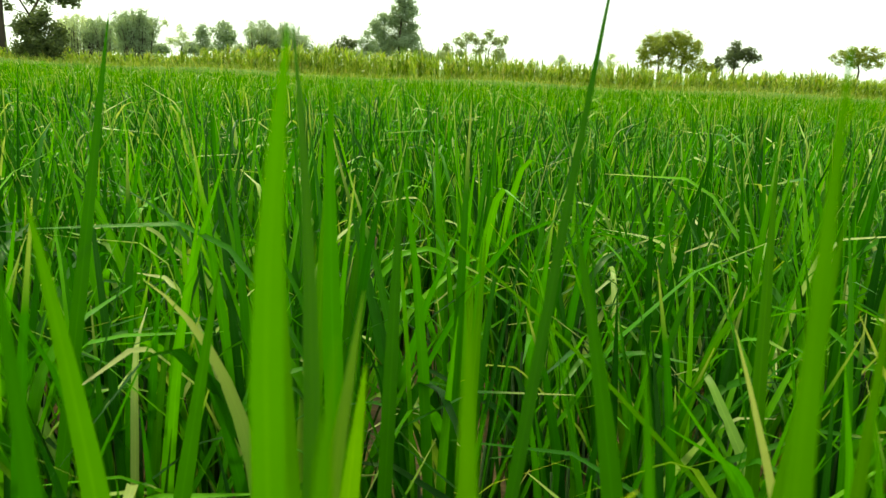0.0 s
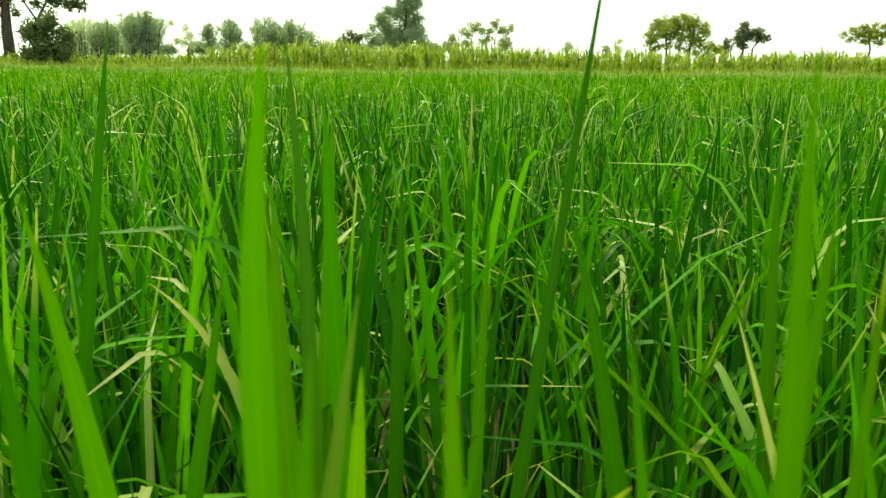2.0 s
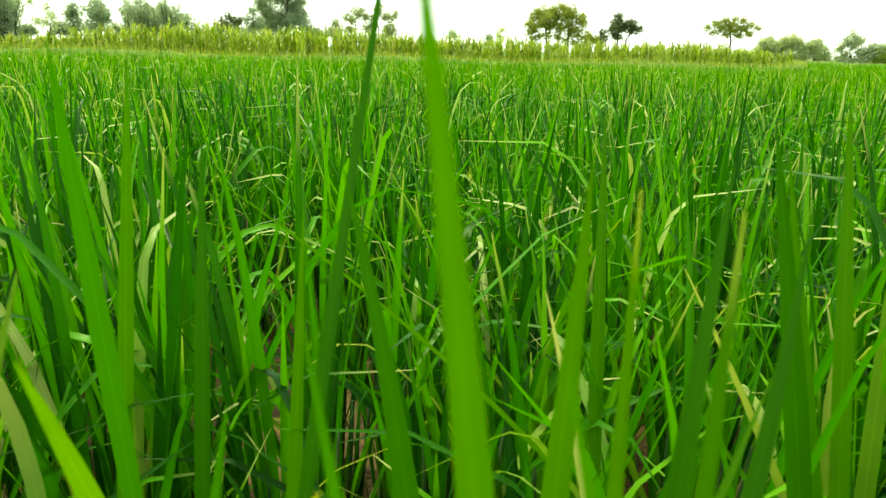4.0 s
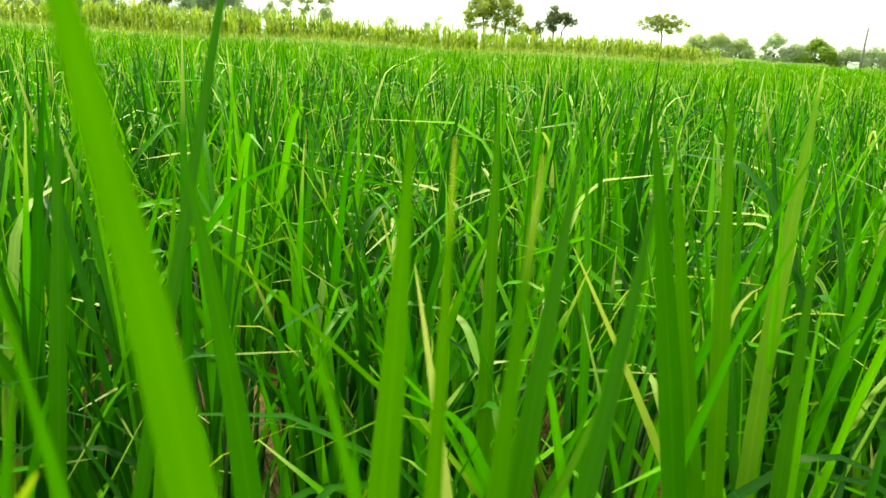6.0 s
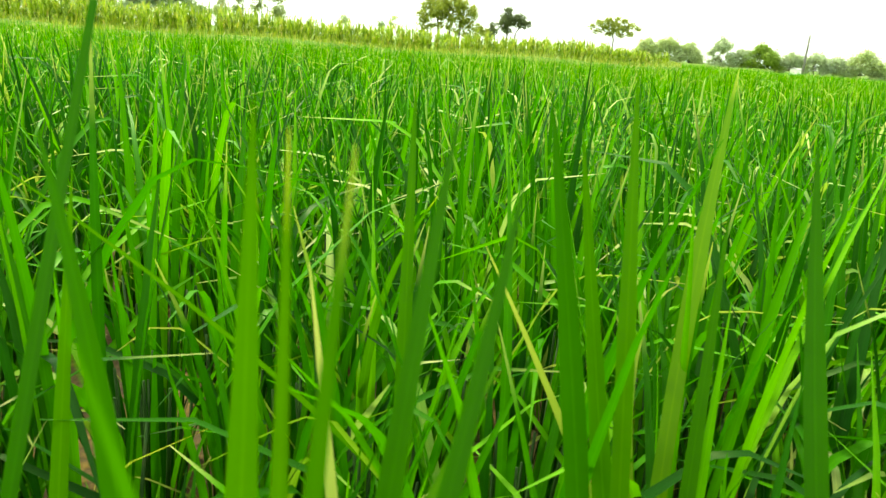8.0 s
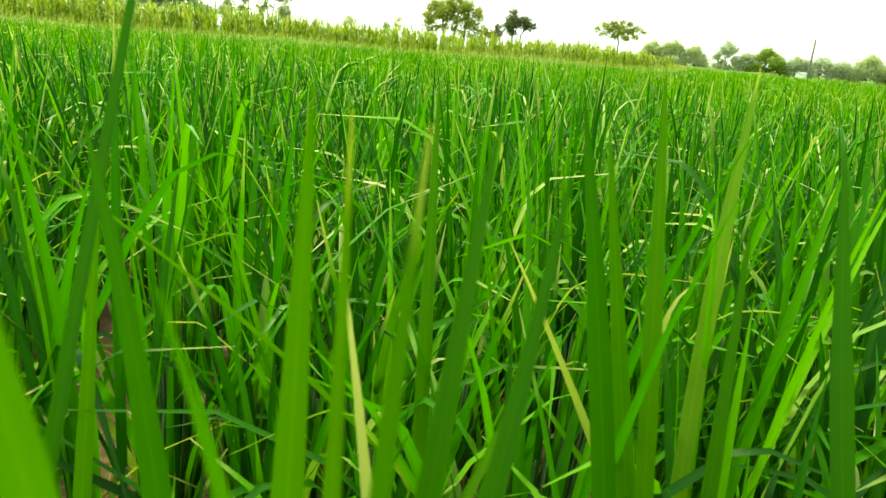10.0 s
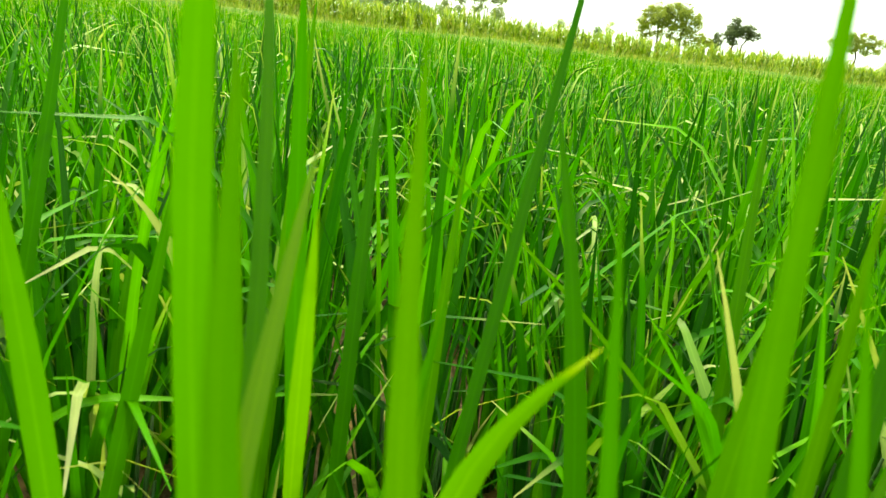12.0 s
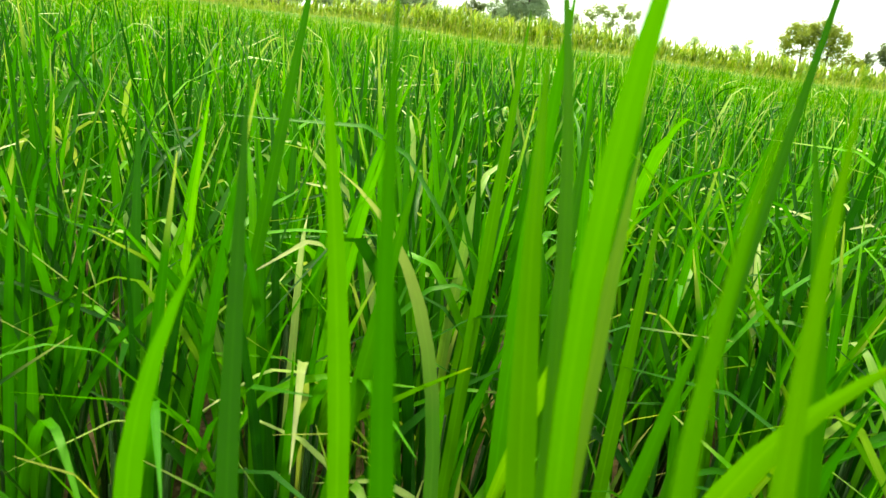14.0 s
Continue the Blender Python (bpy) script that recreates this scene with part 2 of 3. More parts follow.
class Blades:
    """Collects leaf blades into one mesh."""

    def __init__(self):
        self.v, self.f, self.uv, self.m, self.n = [], [], [], [], 0

    def blade(self, root, heading, length, lean, droop, width, segs=6, fold=0.25, power=2.0, kink=None, twist=0.0, sheath=0.45, slot=0):
        """root: its foot; heading: degrees it leans towards; lean and droop: degrees from upright at the foot and more at the tip;
        kink: (where along it, degrees) a sharp bend; fold: depth of the V across it; a flat ribbon where fold is None."""
        s = np.linspace(0, 1, segs + 1)
        if kink:
            s = np.unique(np.concatenate([s, [max(0.0, kink[0] - 0.03), min(0.99, kink[0] + 0.03)]]))
        angle = np.radians(lean + droop * s ** power)
        if kink:
            angle = angle + np.radians(kink[1]) * (s > kink[0])
        h = math.radians(heading)
        away = np.array([math.sin(h), math.cos(h), 0.0])
        step = np.diff(s)[:, None] * length
        half = (angle[1:] + angle[:-1]) / 2
        d = np.sin(half)[:, None] * away + np.cos(half)[:, None] * np.array([0, 0, 1.0])
        line = np.vstack([[0, 0, 0], np.cumsum(d * step, 0)]) + np.asarray(root)
        turn = math.radians(twist) * s
        side0 = np.array([math.cos(h), -math.sin(h), 0.0])
        normal = np.cos(angle)[:, None] * away - np.sin(angle)[:, None] * np.array([0, 0, 1.0])
        side = np.cos(turn)[:, None] * side0 + np.sin(turn)[:, None] * normal
        nrm = -np.sin(turn)[:, None] * side0 + np.cos(turn)[:, None] * normal
        w = width / 2 * (sheath + (1 - sheath) * np.minimum(1, s / 0.4)) * np.minimum(1, ((1 - s) / 0.32)) ** 0.8
        w = np.maximum(w, 0.0004)
        k = len(s)
        n0 = self.n
        if fold is None:
            pts = np.empty((k, 2, 3))
            pts[:, 0], pts[:, 1] = line - side * w[:, None], line + side * w[:, None]
            across = (0.0, 1.0)
        else:
            pts = np.empty((k, 3, 3))
            lift = nrm * (w * fold)[:, None]
            pts[:, 0], pts[:, 1], pts[:, 2] = line - side * w[:, None] - lift, line, line + side * w[:, None] - lift
            across = (0.0, 0.5, 1.0)
        c = len(across)
        self.v.append(pts.reshape(-1, 3))
        self.uv.append(np.array([(a, b) for b in s for a in across]))
        for i in range(k - 1):
            for j in range(c - 1):
                a = n0 + i * c + j
                self.f.append((a, a + 1, a + c + 1, a + c))
                self.m.append(slot)
        self.n += k * c
        return line

    def between(self, root, tip, width, bow, face, segs=9, fold=0.22, sheath=0.5, taper=0.4):
        """A blade from root to tip; bow: how far its middle stands off the straight line; face: the way it faces."""
        root, tip, face = np.asarray(root, float), np.asarray(tip, float), np.asarray(face, float)
        s = np.linspace(0, 1, segs + 1) ** 0.8
        axis = tip - root
        side = np.cross(axis, face)
        side /= np.linalg.norm(side)
        nrm = np.cross(side, axis)
        nrm /= np.linalg.norm(nrm)
        line = root + s[:, None] * axis + (4 * s * (1 - s))[:, None] * np.asarray(bow)
        w = width / 2 * np.minimum(1, sheath + (1 - sheath) * s / 0.4) * np.minimum(1, ((1 - s) / taper)) ** 0.7
        w = np.maximum(w, 0.0003)
        lift = nrm * (w * fold)[:, None]
        pts = np.empty((len(s), 3, 3))
        pts[:, 0], pts[:, 1], pts[:, 2] = line - side * w[:, None] + lift, line, line + side * w[:, None] + lift
        n0 = self.n
        self.v.append(pts.reshape(-1, 3))
        self.uv.append(np.array([(a, b) for b in s for a in (0.0, 0.5, 1.0)]))
        for i in range(len(s) - 1):
            for j in range(2):
                a = n0 + i * 3 + j
                self.f.append((a, a + 1, a + 4, a + 3))
                self.m.append(0)
        self.n += len(s) * 3

    def mesh(self, name, *mats):
        me = mesh_from(name, np.vstack(self.v).tolist(), self.f, mats, np.vstack(self.uv), True)
        if len(mats) > 1:
            me.polygons.foreach_set("material_index", self.m)
        return me


def tube(points, radii, sides=6):
    """Vertices and faces of a tapered tube along points."""
    verts, faces = [], []
    for i, (p, r) in enumerate(zip(points, radii)):
        a, b = points[max(0, i - 1)], points[min(len(points) - 1, i + 1)]
        axis = (Vector(b) - Vector(a)).normalized()
        one = axis.orthogonal().normalized()
        two = axis.cross(one)
        for k in range(sides):
            t = 2 * math.pi * k / sides
            verts.append(tuple(Vector(p) + (one * math.cos(t) + two * math.sin(t)) * r))
    for i in range(len(points) - 1):
        for k in range(sides):
            a, b = i * sides + k, i * sides + (k + 1) % sides
            faces.append((a, b, b + sides, a + sides))
    faces.append(tuple(range(sides))[::-1])
    faces.append(tuple(range(len(points) * sides - sides, len(points) * sides)))
    return verts, faces


def part(name, me, parent, label=""):
    ob = new(name, me)
    ob.parent = parent
    return tagged(ob, label)


def sky_point(az, r):
    """A place on the ground, by azimuth in degrees from straight ahead and distance."""
    x, y = r * math.sin(radians(az)), r * math.cos(radians(az))
    return x, y, ground_z(x, y)


EYE = 0.82   # height from which the far things' elevations are reckoned

# ---- ground ----
rings = [0.0] + [0.25 * 1.09 ** i for i in range(115)]
rings = [r for r in rings if r < 4200] + [4200]
spokes = 96
gv, gf, gm = [(0, 0, ground_z(0, 0))], [], []
for r in rings[1:]:
    for k in range(spokes):
        a = 2 * math.pi * k / spokes
        x, y = r * math.sin(a), r * math.cos(a)
        bumpy = 0.02 * noise.noise((x * 3, y * 3, 0)) if r < 8 else 0.0
        gv.append((x, y, ground_z(x, y) + bumpy))
for i in range(len(rings) - 1):
    for k in range(spokes):
        k2 = (k + 1) % spokes
        f = (0, 1 + k2, 1 + k) if i == 0 else (1 + (i - 1) * spokes + k, 1 + (i - 1) * spokes + k2, 1 + i * spokes + k2, 1 + i * spokes + k)
        gf.append(f)
        gm.append(0 if rings[i + 1] < 24 else 1)
me = mesh_from("ground", gv, gf, [SOIL, TURF], None, True)
me.polygons.foreach_set("material_index", gm)
tagged(new("ground", me), "reddish brown wet soil between rice, green turf beyond", "ground", kind="structure")


# ---- rice field ----
def field_edge(x):
    """How far ahead the rice reaches at x."""
    return 24.3 + 30.0 * smooth(15.0, 34.0, x) + 0.25 * math.sin(x * 0.9)


def plant_leaf_rows(rng, size, n):
    """The leaves of one hill of rice: root offset, heading, length, lean, droop, width, kink, dry."""
    rows = []
    for i in range(n):
        a = rng.uniform(0, 2 * math.pi)
        r = 0.04 * math.sqrt(rng.random())
        kind = rng.random()
        heading = math.degrees(a) + rng.uniform(-60, 60)
        if kind < 0.50:      # upright
            rows.append((r, a, heading, size * rng.uniform(0.72, 1.12), rng.uniform(1, 13), rng.uniform(4, 34), rng.uniform(0.009, 0.0145), None, False))
        elif kind < 0.70:    # arching
            rows.append((r, a, heading, size * rng.uniform(0.75, 1.12), rng.uniform(3, 16), rng.uniform(45, 110), rng.uniform(0.008, 0.013), None, False))
        elif kind < 0.93:    # bent over
            rows.append((r, a, heading, size * rng.uniform(0.8, 1.2), rng.uniform(2, 14), rng.uniform(20, 90), rng.uniform(0.010, 0.016), (rng.uniform(0.72, 0.92), rng.uniform(15, 75)), False))
        else:                # dry, low
            rows.append((r, a, heading, size * rng.uniform(0.3, 0.75), rng.uniform(8, 40), rng.uniform(40, 120), rng.uniform(0.005, 0.009), (rng.uniform(0.4, 0.8), rng.uniform(30, 90)) if rng.random() < 0.5 else None, True))
    return rows


rng = random.Random(7)
HILL = 0.66   # usual length of a blade from the soil
KINDS = []
for k in range(8):
    hill = new("rice_plant")
    tagged(hill, "bushy green rice plant with upright blades, rooted in soil", "rice plant", "rice plants in the field")
    for r, a, heading, length, lean, droop, width, kink, dry in plant_leaf_rows(rng, HILL * (1 + 0.035 * (k - 4)), 26):
        b = Blades()
        b.blade((r * math.sin(a), r * math.cos(a), 0), heading, length, lean, droop, width, 6, 0.3, 2.2, kink, rng.uniform(-50, 50))
        pale = kink is not None and rng.random() < 0.3
        part("dry_leaf_blade" if dry else "leaf_blade", b.mesh("leaf_blade", RICE_DRY if dry else RICE_PALE_GLINT if pale else RICE), hill, "withered straw-yellow leaf blade" if dry else "pale yellowish bent leaf blade, sun glint in its colour" if pale else "")
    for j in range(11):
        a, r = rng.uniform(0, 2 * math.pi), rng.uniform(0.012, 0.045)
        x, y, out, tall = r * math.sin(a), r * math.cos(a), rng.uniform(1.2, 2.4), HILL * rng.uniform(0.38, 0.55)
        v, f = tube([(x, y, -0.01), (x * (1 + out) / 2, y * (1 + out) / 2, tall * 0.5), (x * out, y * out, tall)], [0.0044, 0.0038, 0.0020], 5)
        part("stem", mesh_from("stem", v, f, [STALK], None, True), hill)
    KINDS.append(hill)

NEAR_REACH = 2.5
spots = []
ix = 0
for gy in np.arange(0.1, NEAR_REACH, 0.18):
    ix += 1
    for gx in np.arange(-2.6, 2.7, 0.18):
        x, y = gx + (ix % 2) * 0.09 + rng.uniform(-0.035, 0.035), gy + rng.uniform(-0.035, 0.035)
        az, d = math.degrees(math.atan2(x, y)), math.hypot(x, y)
        gap = math.hypot((x + 0.06) / 0.12, (y - 1.45) / 0.50) < 1 or math.hypot(x + 0.98, y - 1.31) < 0.15     # narrow lanes where the soil shows
        if -48 < az < 66 and d < NEAR_REACH and d > 0.45 and not gap:
            spots.append((x, y, min(1.0, 0.55 + max(0.0, d - 0.62) * 4) if d < 0.75 else 1.0))
for i, (x, y, grown) in enumerate(sorted(spots, key=lambda s: -s[2])):
    m = pose(x, y, ground_z(x, y) - 0.01, 0, 0, rng.uniform(0, 360)) @ Matrix.Diagonal((1, 1, grown, 1))
    if i < len(KINDS):
        KINDS[i].matrix_basis = m
    else:
        copy_thing(KINDS[i % len(KINDS)], m)


def rice_stuff(name, near, far, spacing, n_leaves, segs, fold, grow, seed, az0=-38, az1=60, behind=False, mat=RICE):
    rng = random.Random(seed)
    b = Blades()
    for gy in np.arange(-far if behind else 0.2, min(far, 56), spacing):
        for gx in np.arange(-far if behind else -far * 0.62, far if behind else far * 0.87, spacing):
            x, y = gx + rng.uniform(-0.3, 0.3) * spacing, gy + rng.uniform(-0.3, 0.3) * spacing
            d = math.hypot(x, y)
            if d < near or d >= far or y > field_edge(x) or (az0 < math.degrees(math.atan2(x, y)) < az1) == behind:
                continue
            size = HILL * rng.uniform(0.88, 1.08)
            gz = ground_z(x, y) - 0.01
            for r, a, heading, length, lean, droop, width, kink, dry in plant_leaf_rows(rng, size, n_leaves):
                if dry and d > 5:
                    continue
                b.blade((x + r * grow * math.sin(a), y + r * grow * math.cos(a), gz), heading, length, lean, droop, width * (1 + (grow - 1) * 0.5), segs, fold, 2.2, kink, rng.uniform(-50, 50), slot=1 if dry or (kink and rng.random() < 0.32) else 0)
    tagged(new(name, b.mesh(name, mat, RICE_PALE_GLINT)), "dense green rice crop standing in the field", "rice crop", kind="stuff")


# Unseen rice behind the camera, added to keep low sky light off the canopy.
rice_stuff("rice_crop", 0.62, 2.6, 0.19, 16, 4, 0.3, 1.0, 10, -48, 66, True)
rice_stuff("rice_crop", NEAR_REACH, 6.0, 0.19, 17, 4, 0.3, 1.0, 11)
rice_stuff("rice_crop", 6.0, 12.0, 0.25, 13, 3, None, 1.4, 12, mat=RICE_FAR_LIT)
rice_stuff("rice_crop", 12.0, 30.0, 0.42, 11, 3, None, 2.3, 13, mat=RICE_FAR_LIT)
rice_stuff("rice_crop", 30.0, 66.0, 0.95, 10, 2, None, 5.0, 14, 20, mat=RICE_FAR_LIT)
rice_stuff("rice_crop", 2.6, 10.0, 0.3, 8, 2, None, 1.8, 15, -38, 60, True)

# ---- the tall plants in the foreground ----
def fore_plant(blades):
    """A rice plant from its blades: material, foot on the soil, tip, width, bow of the middle and the tapering share."""
    x = sum(b[1][0] for b in blades) / len(blades)
    y = sum(b[1][1] for b in blades) / len(blades)
    root = new("rice_plant")
    root.location = (x, y, ground_z(x, y) - 0.01)
    tagged(root, "tall green rice plant with broad blades, rooted in soil", "rice plant", "rice plants in the field")
    rng = random.Random(int(abs(x * 977 + y * 613) * 10))
    for mat, foot, tip, width, bow, taper in blades:
        b = Blades()
        face = Vector((0.06 - tip[0], -tip[1], 0.15)).normalized() + Vector((rng.uniform(-0.28, 0.28), rng.uniform(-0.2, 0.2), 0))
        b.between((foot[0] - x, foot[1] - y, 0), (tip[0] - x, tip[1] - y, tip[2]), width * 1.08, bow, face, 14, rng.uniform(0.1, 0.35), 0.7, taper)
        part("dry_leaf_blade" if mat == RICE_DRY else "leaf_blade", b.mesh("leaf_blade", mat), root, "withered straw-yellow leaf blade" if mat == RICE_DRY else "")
    # older leaves low on the same plant
    for i in range(7):
        b = Blades()
        b.blade((rng.uniform(-0.03, 0.03), rng.uniform(-0.03, 0.03), 0), rng.uniform(0, 360), rng.uniform(0.28, 0.55), rng.uniform(4, 25), rng.uniform(20, 90), rng.uniform(0.006, 0.011), 6, 0.3, 2.0, (rng.uniform(0.5, 0.8), rng.uniform(30, 90)) if i % 3 == 0 else None, rng.uniform(-60, 60))
        dry = i % 3 == 2
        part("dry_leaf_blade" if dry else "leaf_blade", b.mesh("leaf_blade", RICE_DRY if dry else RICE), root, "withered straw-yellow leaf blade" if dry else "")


fore_plant([
    (RICE_BROAD, (0.028, 0.507), (0.061, 0.695, 0.673), 0.0125, (0.000, 0.000, 0.000), 0.34),
    (RICE_BROAD, (-0.029, 0.499), (-0.020, 0.685, 0.733), 0.0125, (0.000, 0.000, 0.000), 0.25),
    (RICE_BROAD, (-0.028, 0.573), (-0.054, 0.454, 0.806), 0.0131, (-0.014, 0.033, 0.025), 0.24),
])
fore_plant([
    (RICE_BROAD, (-0.111, 0.563), (-0.093, 0.765, 0.796), 0.0125, (-0.000, -0.000, 0.000), 0.26),
])
fore_plant([
    (RICE_BROAD, (0.422, 0.339), (0.465, 0.555, 0.780), 0.0125, (-0.000, 0.000, 0.000), 0.23),
    (RICE_BROAD, (0.440, 0.399), (0.371, 0.496, 0.763), 0.0150, (0.009, -0.008, 0.004), 0.24),
    (RICE_YELLOW, (0.480, 0.426), (0.684, 0.726, 0.786), 0.0150, (-0.025, -0.005, 0.005), 0.24),
])
fore_plant([
    (RICE_BROAD, (-0.369, 0.563), (-0.319, 0.782, 0.863), 0.0125, (-0.000, 0.000, 0.000), 0.31),
])
fore_plant([
    (RICE_BROAD, (-0.142, 0.828), (-0.083, 0.988, 0.629), 0.0153, (-0.000, -0.000, -0.000), 0.27),
])
fore_plant([
    (RICE_BROAD, (-0.234, 0.398), (-0.154, 0.568, 0.671), 0.0125, (0.000, 0.000, 0.000), 0.24),
])
fore_plant([
    (RICE_BROAD, (0.503, 0.415), (0.437, 0.577, 0.735), 0.0157, (-0.000, -0.000, -0.000), 0.34),
    (RICE_BROAD, (0.477, 0.413), (0.584, 0.577, 0.671), 0.0125, (0.000, 0.000, 0.000), 0.33),
])
fore_plant([
    (RICE_BROAD, (0.303, 0.526), (0.345, 0.734, 0.753), 0.0125, (-0.000, -0.000, -0.000), 0.28),
])
fore_plant([
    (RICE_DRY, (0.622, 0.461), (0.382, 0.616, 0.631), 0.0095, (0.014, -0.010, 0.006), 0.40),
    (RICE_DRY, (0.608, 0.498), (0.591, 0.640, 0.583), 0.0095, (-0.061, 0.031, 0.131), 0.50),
])
fore_plant([
    (RICE_YELLOW, (0.380, 0.925), (0.385, 0.770, 0.640), 0.0115, (-0.041, 0.039, 0.053), 0.50),
])
fore_plant([
    (RICE_BROAD, (0.589, 0.620), (-0.015, 0.654, 0.709), 0.0055, (0.030, 0.006, 0.043), 0.50),
])
fore_plant([
    (RICE_BROAD, (-0.213, 0.098), (0.294, 0.351, 0.656), 0.0090, (0.008, -0.028, 0.010), 0.24),
])
fore_plant([
    (RICE_YELLOW, (-0.424, 1.077), (-0.083, 0.442, 0.550), 0.0090, (0.011, 0.014, 0.013), 0.50),
])
fore_plant([
    (RICE_BROAD_LIT, (0.170, 0.115), (0.097, 0.173, 0.831), 0.0096, (0.010, 0.060, 0.040), 0.20),
    (RICE_BROAD_LIT, (0.174, 0.100), (0.018, 0.181, 0.775), 0.0121, (-0.036, 0.010, 0.012), 0.24),
    (RICE_BROAD, (0.164, 0.124), (0.201, 0.240, 0.764), 0.0091, (-0.013, -0.002, 0.000), 0.24),
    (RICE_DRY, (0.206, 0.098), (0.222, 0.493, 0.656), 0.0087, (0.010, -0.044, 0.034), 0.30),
])
fore_plant([
    (RICE_BROAD, (0.090, 0.094), (-0.027, 0.189, 0.831), 0.0092, (-0.053, 0.058, 0.084), 0.16),
    (RICE_BROAD, (0.085, 0.158), (-0.064, 0.353, 0.771), 0.0135, (-0.025, -0.013, 0.004), 0.24),
])
fore_plant([
    (RICE_BROAD, (-0.094, 0.095), (-0.071, 0.429, 0.843), 0.0072, (0.049, -0.053, 0.044), 0.24),
    (RICE_YELLOW, (-0.063, 0.095), (-0.018, 0.299, 0.733), 0.0115, (-0.006, -0.063, 0.026), 0.24),
    (RICE_BROAD, (-0.083, 0.104), (-0.227, 0.382, 0.732), 0.0104, (-0.003, -0.020, 0.008), 0.24),
])
fore_plant([
    (RICE_BROAD_LIT, (0.172, 0.192), (-0.009, 0.141, 0.772), 0.0104, (-0.061, -0.009, 0.080), 0.24),
    (RICE_BROAD, (0.173, 0.228), (0.266, 0.360, 0.760), 0.0118, (-0.016, -0.017, 0.008), 0.24),
    (RICE_BROAD, (0.155, 0.260), (0.076, 0.225, 0.741), 0.0082, (0.009, -0.002, -0.002), 0.24),
    (RICE_BROAD_LIT, (0.149, 0.264), (0.189, 0.285, 0.762), 0.0076, (0.009, -0.005, -0.002), 0.24),
])
fore_plant([
    (RICE_BROAD, (0.265, 0.198), (0.140, 0.208, 0.733), 0.0084, (0.014, 0.007, 0.005), 0.24),
])
fore_plant([
    (RICE_BROAD_LIT, (0.147, 0.349), (0.180, 0.309, 0.769), 0.0131, (0.005, -0.002, 0.005), 0.24),
    (RICE_BROAD, (0.105, 0.288), (0.091, 0.433, 0.745), 0.0125, (0.038, -0.004, 0.012), 0.24),
])
fore_plant([
    (RICE_BROAD, (0.015, 0.205), (0.284, 0.325, 0.744), 0.0111, (0.021, -0.025, 0.004), 0.24),
    (RICE_BROAD, (0.010, 0.246), (-0.107, 0.199, 0.782), 0.0100, (-0.020, -0.017, 0.003), 0.24),
])
fore_plant([
    (RICE_BROAD, (0.590, 0.242), (0.589, 0.502, 0.739), 0.0150, (-0.016, 0.005, 0.001), 0.24),
])
fore_plant([
    (RICE_BROAD, (-0.015, 0.282), (0.128, 0.541, 0.911), 0.0083, (-0.005, -0.004, -0.000), 0.35),
])
fore_plant([
    (RICE_BROAD_LIT, (0.210, 0.529), (0.080, 0.227, 0.690), 0.0138, (-0.089, -0.024, 0.087), 0.24),
])
fore_plant([
    (RICE_BROAD, (-0.153, 0.355), (-0.170, 0.330, 0.764), 0.0130, (0.021, 0.004, 0.014), 0.24),
    (RICE_DRY, (-0.139, 0.305), (-0.246, 0.648, 0.629), 0.0110, (0.087, 0.028, 0.114), 0.30),
    (RICE_BROAD, (-0.154, 0.372), (-0.187, 0.247, 0.673), 0.0124, (-0.064, -0.024, 0.063), 0.24),
])
fore_plant([
    (RICE_BROAD, (-0.042, 0.359), (0.039, 0.345, 0.658), 0.0113, (-0.005, 0.001, 0.000), 0.24),
])
fore_plant([
    (RICE_YELLOW, (-0.082, 0.746), (-0.015, 0.280, 0.709), 0.0125, (-0.007, 0.027, 0.023), 0.24),
])


# ---- bank and the crop behind it ----
def bank_top(x):
    """Height of the bank over the ground."""
    return 0.58 + 0.05 * math.sin(x * 0.7)


bv, bf = [], []
xs = np.arange(-40, 46, 0.5)
for x in xs:
    y0 = field_edge(x) + 0.1
    for dy, h in ((0, -0.05), (0.35, 0.6), (0.8, 1.0), (1.6, 1.0), (2.6, 0.3), (4.0, -0.05)):
        y = y0 + dy
        top = bank_top(x) * h + (0.05 * noise.noise((x * 1.3, y * 1.3, 4)) if h > 0 else 0)
        bv.append((x, y, ground_z(x, y) + top))
for i in range(len(xs) - 1):
    for j in range(5):
        a = i * 6 + j
        bf.append((a, a + 6, a + 7, a + 1))
tagged(new("bank", mesh_from("bank", bv, bf, [TURF], None, True)), "low grassy earth bank at the rice field's edge", "bank", kind="structure")
b = Blades()
rng = random.Random(21)
for i in range(16000):
    x = rng.uniform(-24, 34)
    dy = rng.uniform(0.0, 2.4)
    y = field_edge(x) + 0.1 + dy
    z = ground_z(x, y) + bank_top(x) * (0.5 if dy < 0.5 else 0.95 if dy < 1.8 else 0.6)
    b.blade((x, y, z - 0.03), rng.uniform(0, 360), rng.uniform(0.10, 0.30), rng.uniform(0, 25), rng.uniform(10, 60), rng.uniform(0.012, 0.03), 2, None)
tagged(new("bank_grass", b.mesh("bank_grass", GRASS)), "yellowish green rough grass on the bank", "grass", kind="stuff")


def maize(b, rng, x, y, z, tall):
    for k in range(15):
        at = tall * (0.05 + 0.055 * k) * rng.uniform(0.9, 1.1)
        b.blade((x, y, z + at * 0.92), rng.uniform(0, 360), tall * rng.uniform(0.15, 0.30), rng.uniform(3, 20), rng.uniform(25, 110), rng.uniform(0.035, 0.06), 2, None, 1.5, sheath=0.7)
    b.blade((x, y, z), rng.uniform(0, 360), tall * 0.9, 0, rng.uniform(2, 10), 0.045, 2, None, sheath=0.9)


